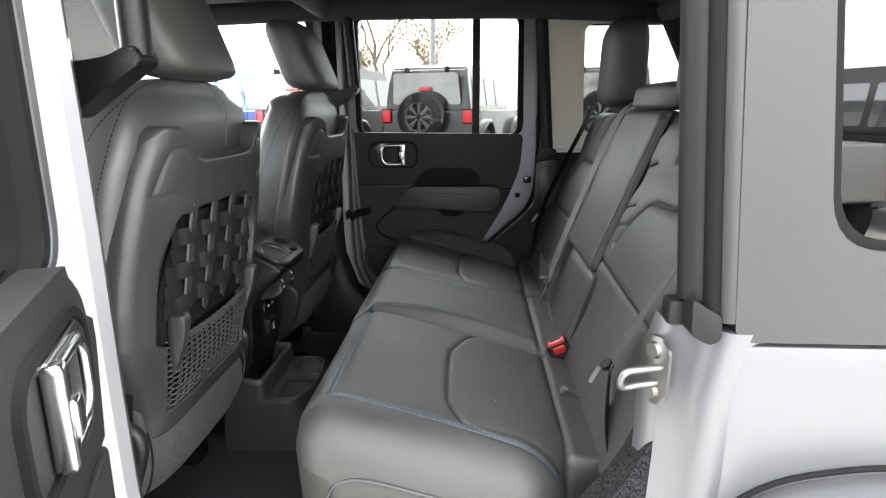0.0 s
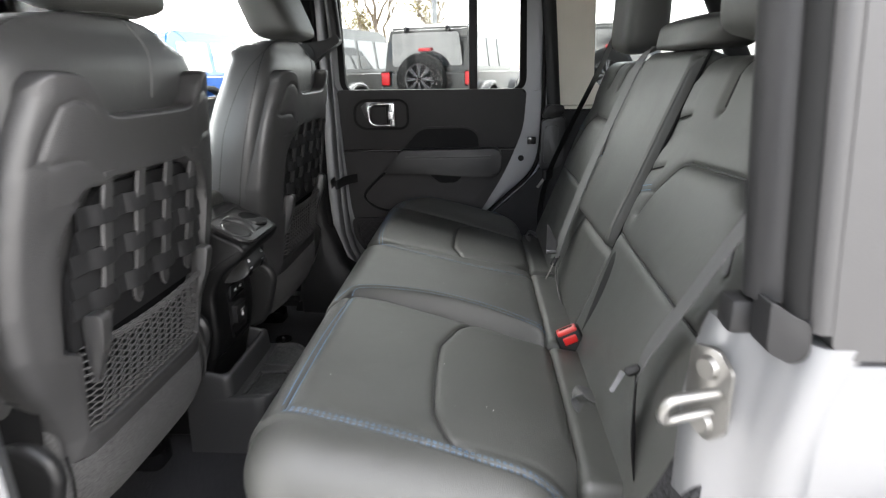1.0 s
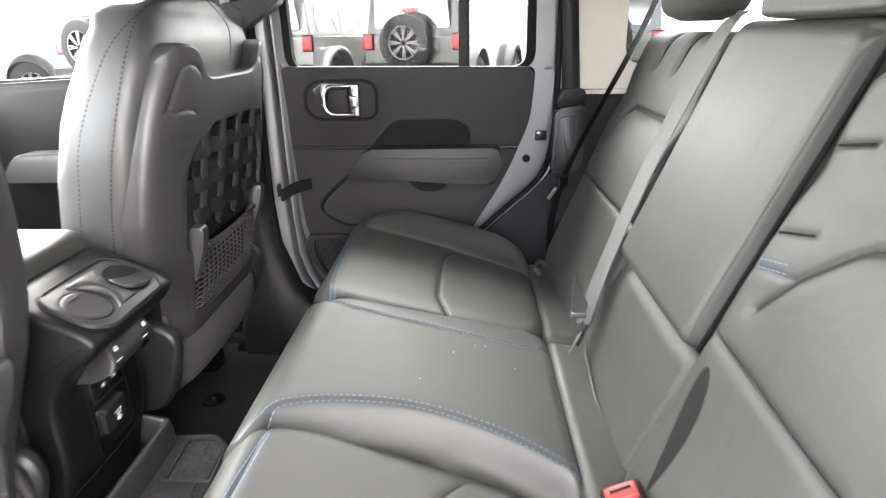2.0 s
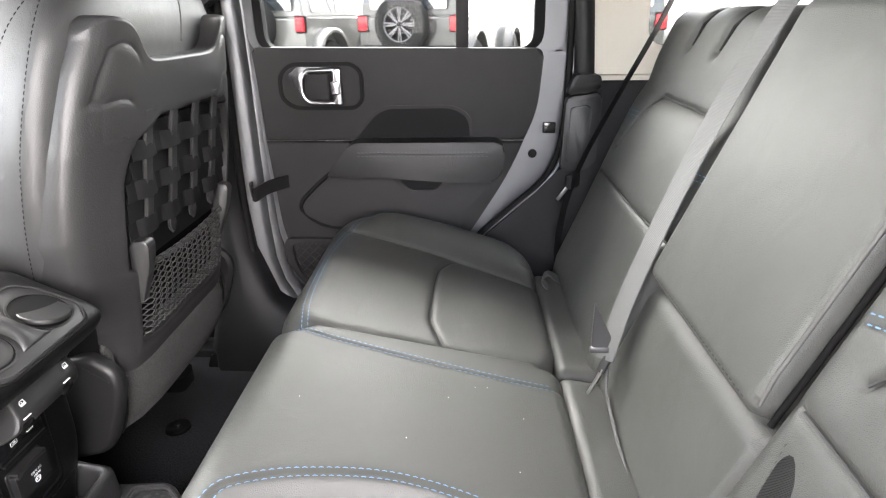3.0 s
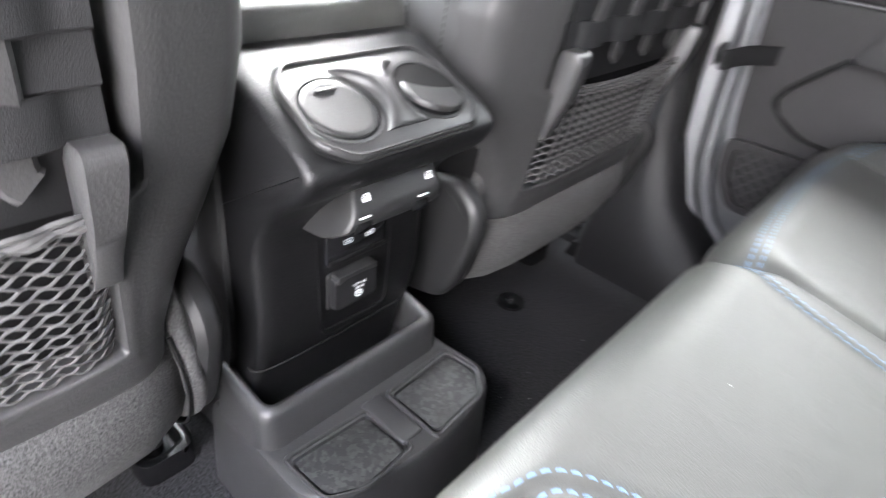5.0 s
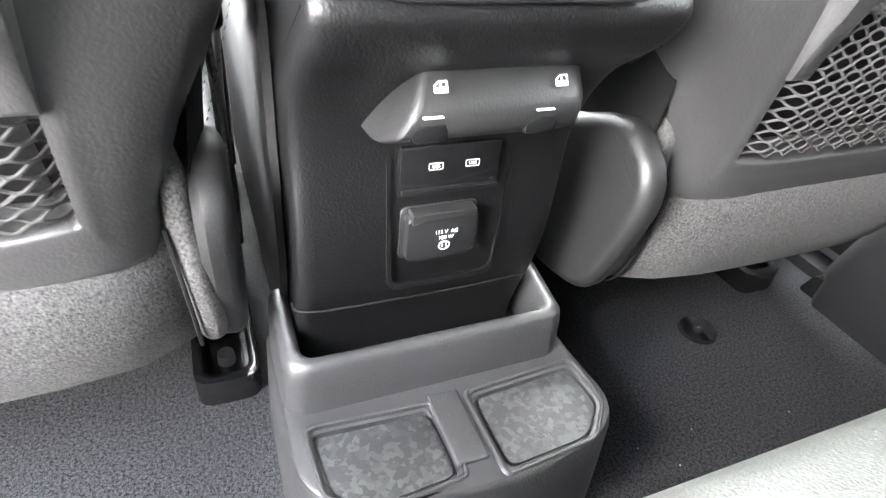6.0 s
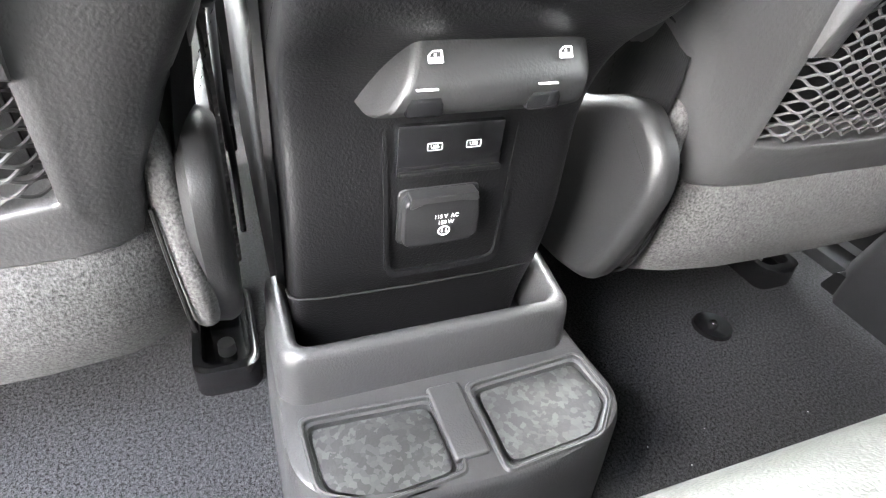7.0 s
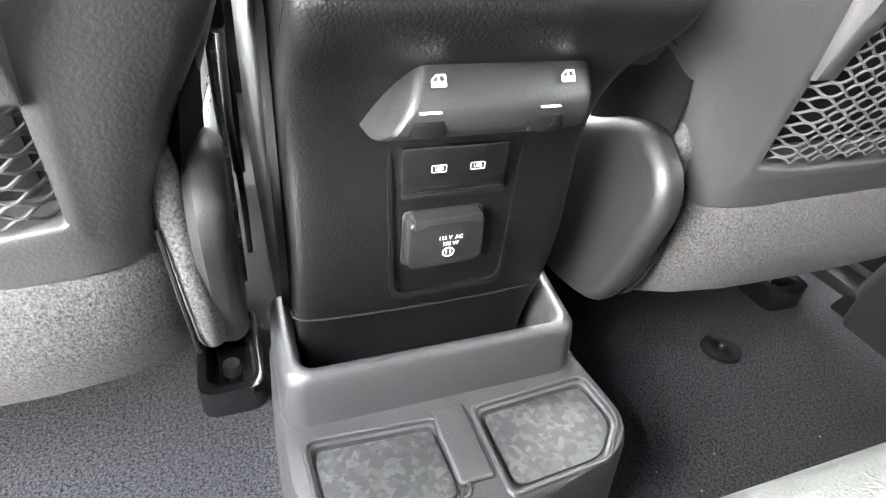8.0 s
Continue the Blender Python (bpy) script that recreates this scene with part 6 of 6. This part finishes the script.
for rec in recesses:
    lp = [[bm.verts.new((x, y, z)) for x, y in recess_line(rec, k)] for k, z in ((0.0068, 0.135), (0.0056, 0.1372), (0.0044, 0.1376), (0.0034, 0.1366), (0.0030, 0.1330), (0.0008, 0.1322), (0.0002, 0.1275))]
    n = len(lp[0])
    rim_edges += [bm.edges.new((lp[0][k], lp[0][(k + 1) % n])) for k in range(n)]
    for p, q in zip(lp, lp[1:]):
        for k in range(n):
            bm.faces.new((p[k], p[(k + 1) % n], q[(k + 1) % n], q[k]))
    bm.faces.new(lp[-1])
bmesh.ops.triangle_fill(bm, use_beauty=True, use_dissolve=False, edges=rim_edges)
tray = part("tray", bm, PLASTIC_LIT, console, "low tray with two recesses", angle=35)
box("divider", 0.034, 0.104, -0.0135, 0.0150, 0.131, 0.1385, PLASTIC_LIT, tray, "raised bar between the recesses", bevel=0.003, seg=3)
for rec in recesses:
    prism("mat", recess_line(rec, -0.0022), 0.0035, MAT_RUBBER, tray, "mottled rubber mat", bevel=0.001, m=Matrix.Translation((0, 0, 0.1277)))

for y in (0.426, -0.44):
    plug = thing("floor_plug", "round black carpet fastener", "fastener", "floor fasteners", at=(-0.282, y, 0.0))
    bm = bmesh.new()
    bmesh.ops.create_cone(bm, cap_ends=True, segments=32, radius1=0.026, radius2=0.0245, depth=0.005, matrix=Matrix.Translation((0, 0, 0.0025)))
    bmesh.ops.create_uvsphere(bm, u_segments=14, v_segments=8, radius=0.0065, matrix=Matrix.Translation((0, 0, 0.0065)))
    part("disc", bm, GLOSSY, plug, angle=30)

# ---- strap holding the far rear door ----
strap = thing("door_check_strap", "black webbing door check strap on the pillar", "strap", at=(-0.125, 0.62, 0.45))
ribbon("webbing", smooth_path([(-0.04, 0.09, -0.01), (-0.015, 0.04, 0.01), (0.0, 0.0, 0.005), (0.02, 0.04, 0.012), (0.05, 0.09, 0.012)], 6), (0, 0, 1), 0.03, 0.003, WEBBING, strap)

# ---- ground and surroundings ----
CONCRETE = material("weathered_concrete", (0.30, 0.295, 0.285), 0.9, grain=0.8, grain_scale=60, wear=0.3, wear_scale=1.5, fine=0.6)
bm = bmesh.new()
rows_ = [[bm.verts.new((x, y, z)) for x in (-600, 600)] for y, z in ((-600, -0.60), (1.5, -0.60), (3, -0.57), (5, -0.46), (7, -0.37), (8.5, -0.35), (1200, -0.35))]
for p, q in zip(rows_, rows_[1:]):
    bm.faces.new((p[0], p[1], q[1], q[0]))
ground = tagged(part("ground", bm, CONCRETE), "pale weathered concrete of the car park", "ground", kind="structure")

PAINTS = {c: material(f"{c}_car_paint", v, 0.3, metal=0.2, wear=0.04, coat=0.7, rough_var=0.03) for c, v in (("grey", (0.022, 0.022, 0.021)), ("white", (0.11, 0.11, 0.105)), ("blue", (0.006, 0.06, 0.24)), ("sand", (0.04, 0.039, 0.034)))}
TYRE = material("tyre_rubber", (0.010, 0.010, 0.010), 0.85, grain=0.6, grain_scale=90, spec=0.12)
LAMP = material("red_lamp_lens", (0.55, 0.01, 0.015), 0.2, wear=0.1)
DARKGLASS = material("dark_car_glass", (0.03, 0.035, 0.04), 0.04, wear=0.1, spec=0.8)
DARKGLASS.node_tree.nodes["Principled BSDF"].inputs["IOR"].default_value = 2.6
ALLOY = material("dark_alloy", (0.09, 0.09, 0.095), 0.3, metal=0.8)


def wheel(name, parent, centre, axis, r=0.40, w=0.26):
    """A tyre with a spoked rim; axis 0 = across x, 1 = along y."""
    A = Matrix.Translation(centre) @ (pose(0, 0, 0, 0, 90, 0) if axis == 0 else pose(0, 0, 0, 90, 0, 0))
    bm = bmesh.new()
    prof_ = ((0.60, -0.5), (0.86, -0.5), (0.97, -0.38), (1.0, -0.2), (1.0, 0.2), (0.97, 0.38), (0.86, 0.5), (0.60, 0.5), (0.58, 0.3), (0.58, -0.3))
    n = 36
    lp = [[bm.verts.new(A @ Vector((r * q * math.cos(2 * math.pi * k / n), r * q * math.sin(2 * math.pi * k / n), w * s))) for q, s in prof_] for k in range(n)]
    for k in range(n):
        for j in range(len(prof_)):
            bm.faces.new((lp[k][j], lp[(k + 1) % n][j], lp[(k + 1) % n][(j + 1) % len(prof_)], lp[k][(j + 1) % len(prof_)]))
    wh = part(name, bm, TYRE, parent, "black off-road tyre")
    bm = bmesh.new()
    for k in range(8):
        a = 2 * math.pi * k / 8
        for s in (-0.10, 0.10):
            d = Vector((math.cos(a + s), math.sin(a + s), 0))
            add_tube(bm, [A @ Vector((math.cos(a) * r * 0.1, math.sin(a) * r * 0.1, 0.44 * w)), A @ (d * r * 0.57 + Vector((0, 0, 0.40 * w)))], r * 0.032, 6)
    add_tube(bm, [A @ Vector((r * 0.59 * math.cos(t), r * 0.59 * math.sin(t), 0.42 * w)) for t in np.linspace(0, 2 * math.pi, 30, endpoint=False)], r * 0.03, 6, closed=True)
    part("rim", bm, ALLOY, wh, "spoked alloy rim")
    bm = bmesh.new()
    bmesh.ops.create_cone(bm, cap_ends=True, segments=30, radius1=r * 0.58, radius2=r * 0.58, depth=0.02, matrix=A @ Matrix.Translation((0, 0, 0.2 * w)))
    part("hub", bm, RUBBER, wh)
    return wh


def parked_car(x, y, z, paint, label):
    """A boxy off-road car seen from behind; local y runs to its nose, origin under its tail."""
    root = thing("parked_car", label, "car", "cars parked in a row", at=pose(x, y, z, 0, 0, -16))
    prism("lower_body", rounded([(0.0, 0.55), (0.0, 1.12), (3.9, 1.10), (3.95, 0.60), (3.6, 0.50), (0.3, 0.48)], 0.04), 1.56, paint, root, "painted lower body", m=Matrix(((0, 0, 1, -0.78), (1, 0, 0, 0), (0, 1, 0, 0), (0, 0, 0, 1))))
    # hardtop: side profile with slight tumblehome
    bm = bmesh.new()
    side_l = [(0.01, 1.12), (0.06, 1.60), (0.10, 1.80), (0.20, 1.86), (2.1, 1.86), (2.3, 1.80), (2.75, 1.12)]
    lo = [bm.verts.new((-0.76 + 0.10 * (zz - 1.12) / 0.74, yy, zz)) for yy, zz in side_l]
    hi = [bm.verts.new((0.76 - 0.10 * (zz - 1.12) / 0.74, yy, zz)) for yy, zz in side_l]
    bm.faces.new(lo)
    bm.faces.new(hi[::-1])
    for k in range(len(lo)):
        bm.faces.new((lo[k], lo[(k + 1) % len(lo)], hi[(k + 1) % len(lo)], hi[k]))
    bmesh.ops.bevel(bm, geom=[e for e in bm.edges], offset=0.03, segments=2, affect="EDGES", clamp_overlap=True)
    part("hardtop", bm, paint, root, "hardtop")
    prism("rear_window", rounded([(-0.60, 1.22), (0.60, 1.22), (0.56, 1.72), (-0.56, 1.72)], 0.05), 0.012, DARKGLASS, root, "dark rear window", m=Matrix(((1, 0, 0, 0), (0, -0.115, -0.99, 0.005 + 0.115 * 1.2), (0, 1, 0, 0), (0, 0, 0, 1))))
    for s in (-1, 1):
        for y0, y1 in ((0.25, 0.95), (1.05, 1.65), (1.75, 2.40)):
            bm = bmesh.new()
            pts = rounded([(y0, 1.20), (y1 + (0.15 if y1 > 2 else 0), 1.20), (y1 - (0.1 if y1 > 2 else 0), 1.68), (y0, 1.68)], 0.04, 4)
            add_prism(bm, pts, 0.012, 0, 2, Matrix(((0, -0.135 * s, s, s * (0.757 + 0.135 * 1.12 + 0.0)), (1, 0, 0, 0), (0, 1, 0, 0), (0, 0, 0, 1))))
            part("side_window", bm, DARKGLASS, root)
        box("tail_lamp", s * 0.72 - 0.075, s * 0.72 + 0.075, -0.05, 0.03, 0.93, 1.13, LAMP, root, "red tail lamp", bevel=0.02)
        box("lamp_frame", s * 0.72 - 0.09, s * 0.72 + 0.09, -0.03, 0.03, 0.91, 1.15, RUBBER, root, bevel=0.02)
        for yc in (0.62, 3.35):
            wheel("wheel", root, (s * 0.78, yc, 0.40), 0)
            rg = []
            for k in range(13):
                a = 0.15 + (math.pi - 0.3) * k / 12
                rg.append([(s * xx, yc + rr * math.cos(a), 0.45 + rr * math.sin(a)) for rr, xx in ((0.47, 0.76), (0.53, 0.78), (0.53, 0.93), (0.50, 0.95), (0.46, 0.94), (0.46, 0.78))])
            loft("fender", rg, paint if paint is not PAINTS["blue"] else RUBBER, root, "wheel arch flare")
    wheel("spare_wheel", root, (-0.04, -0.16, 1.02), 1, 0.40, 0.25)
    box("bumper", -0.80, 0.80, -0.16, 0.0, 0.52, 0.72, RUBBER, root, "black rear bumper", bevel=0.03)
    box("brake_lamp", -0.10, 0.10, -0.12, -0.05, 1.44, 1.49, LAMP, root, "high red brake lamp", bevel=0.01)
    for s in (-0.35, 0.35):
        box("glass_hinge", s - 0.02, s + 0.02, -0.03, 0.10, 1.68, 1.82, RUBBER, root, bevel=0.01)
    return root


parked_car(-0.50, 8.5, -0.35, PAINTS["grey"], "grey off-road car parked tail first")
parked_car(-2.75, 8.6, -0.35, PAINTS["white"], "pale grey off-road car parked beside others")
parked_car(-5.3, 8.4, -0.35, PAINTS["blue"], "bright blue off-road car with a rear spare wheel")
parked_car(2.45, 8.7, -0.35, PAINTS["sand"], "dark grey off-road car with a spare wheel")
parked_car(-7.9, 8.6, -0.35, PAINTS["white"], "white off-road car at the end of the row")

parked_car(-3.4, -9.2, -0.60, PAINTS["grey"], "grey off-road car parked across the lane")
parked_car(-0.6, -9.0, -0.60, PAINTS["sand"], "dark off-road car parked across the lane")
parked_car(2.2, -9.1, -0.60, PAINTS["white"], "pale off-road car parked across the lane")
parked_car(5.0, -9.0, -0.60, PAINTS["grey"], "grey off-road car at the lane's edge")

BARK = material("tree_bark", (0.24, 0.19, 0.15), 0.9, grain=0.8, grain_scale=20)
LEAF = material("autumn_leaves", (0.20, 0.17, 0.06), 0.8, wear=0.5, wear_scale=2, tint=(0.30, 0.22, 0.08))


def tree(x, y, h, spread, seed, leafy):
    rnd = random.Random(seed)
    root = thing("tree", "thin autumn tree behind the parked cars", "tree", "trees behind the car park", at=(x, y, -0.35))
    bm = bmesh.new()
    lf = []

    def limb(p, d, length, r, depth):
        q = [p + d * length * k / 4 + Vector((rnd.uniform(-1, 1), rnd.uniform(-1, 1), 0)) * length * 0.03 * k for k in range(5)]
        add_tube(bm, q, [r * (1 - 0.12 * k) for k in range(5)], 5)
        if depth == 0:
            lf.append(q[-1])
            lf.append(q[2])
            return
        for k in range(4 if depth > 1 else 3):
            nd = (d + Vector((rnd.uniform(-1, 1), rnd.uniform(-1, 1), rnd.uniform(-0.1, 0.7))) * spread).normalized()
            limb(q[rnd.choice((2, 3, 4))], nd, length * rnd.uniform(0.5, 0.72), r * 0.5, depth - 1)

    limb(Vector((0, 0, 0)), Vector((0, 0, 1)), h * 0.45, h * 0.018, 4)
    part("trunk", bm, BARK, root, "bare trunk and limbs")
    verts, faces = [], []
    for p in lf:
        for _ in range(leafy):
            c = p + Vector((rnd.gauss(0, 1), rnd.gauss(0, 1), rnd.gauss(0, 1))) * h * 0.035
            u = Vector((rnd.gauss(0, 1), rnd.gauss(0, 1), rnd.gauss(0, 1))).normalized()
            v = u.orthogonal().normalized()
            s = h * rnd.uniform(0.006, 0.014)
            n = len(verts)
            verts += [c - u * s, c + v * s * 0.6, c + u * s, c - v * s * 0.6]
            faces.append((n, n + 1, n + 2, n + 3))
    mesh_object("crown", verts, faces, LEAF, root, "sparse leaves", smooth=False)


tree(-7.2, 46, 13, 0.75, 3, 2)
tree(-3.0, 50, 9, 0.9, 7, 5)
tree(-9.5, 48, 8, 0.9, 11, 5)
tree(-14, 50, 10, 0.9, 17, 4)
tree(6, 55, 9, 0.9, 23, 4)
pole = thing("lamp_post", "tall grey lamp post behind the cars", "lamp post", at=(-2.2, 34, -0.35))
tube("post", [(0, 0, 0), (0, 0, 12)], 0.14, material("galvanised_post", (0.3, 0.31, 0.32), 0.5, metal=0.5), pole, sides=12)

# ---- dust on the seat and carpet ----
rnd = random.Random(5)
bm = bmesh.new()
spots = [cush_mid.at(rnd.uniform(0.08, 0.38), rnd.uniform(-0.06, 0.12), 0.0004) for _ in range(7)]
spots += [cush_near.at(rnd.uniform(0.08, 0.38), rnd.uniform(-0.52, -0.27), 0.0004) for _ in range(6)]
spots += [Vector((rnd.uniform(-0.16, 0.06), rnd.choice((rnd.uniform(-0.55, -0.20), rnd.uniform(0.2, 0.5))), 0.0006)) for _ in range(22)]
for p in spots:
    s = rnd.uniform(0.0003, 0.0005)
    bmesh.ops.create_icosphere(bm, subdivisions=1, radius=s, matrix=Matrix.Translation(p) @ Matrix.Scale(rnd.uniform(1.0, 2.2), 4, (rnd.uniform(-1, 1), rnd.uniform(-1, 1), 0.1)))
tagged(part("dust_specks", bm, WHITE), "tiny pale dust specks on leather and carpet", "dust", kind="stuff")
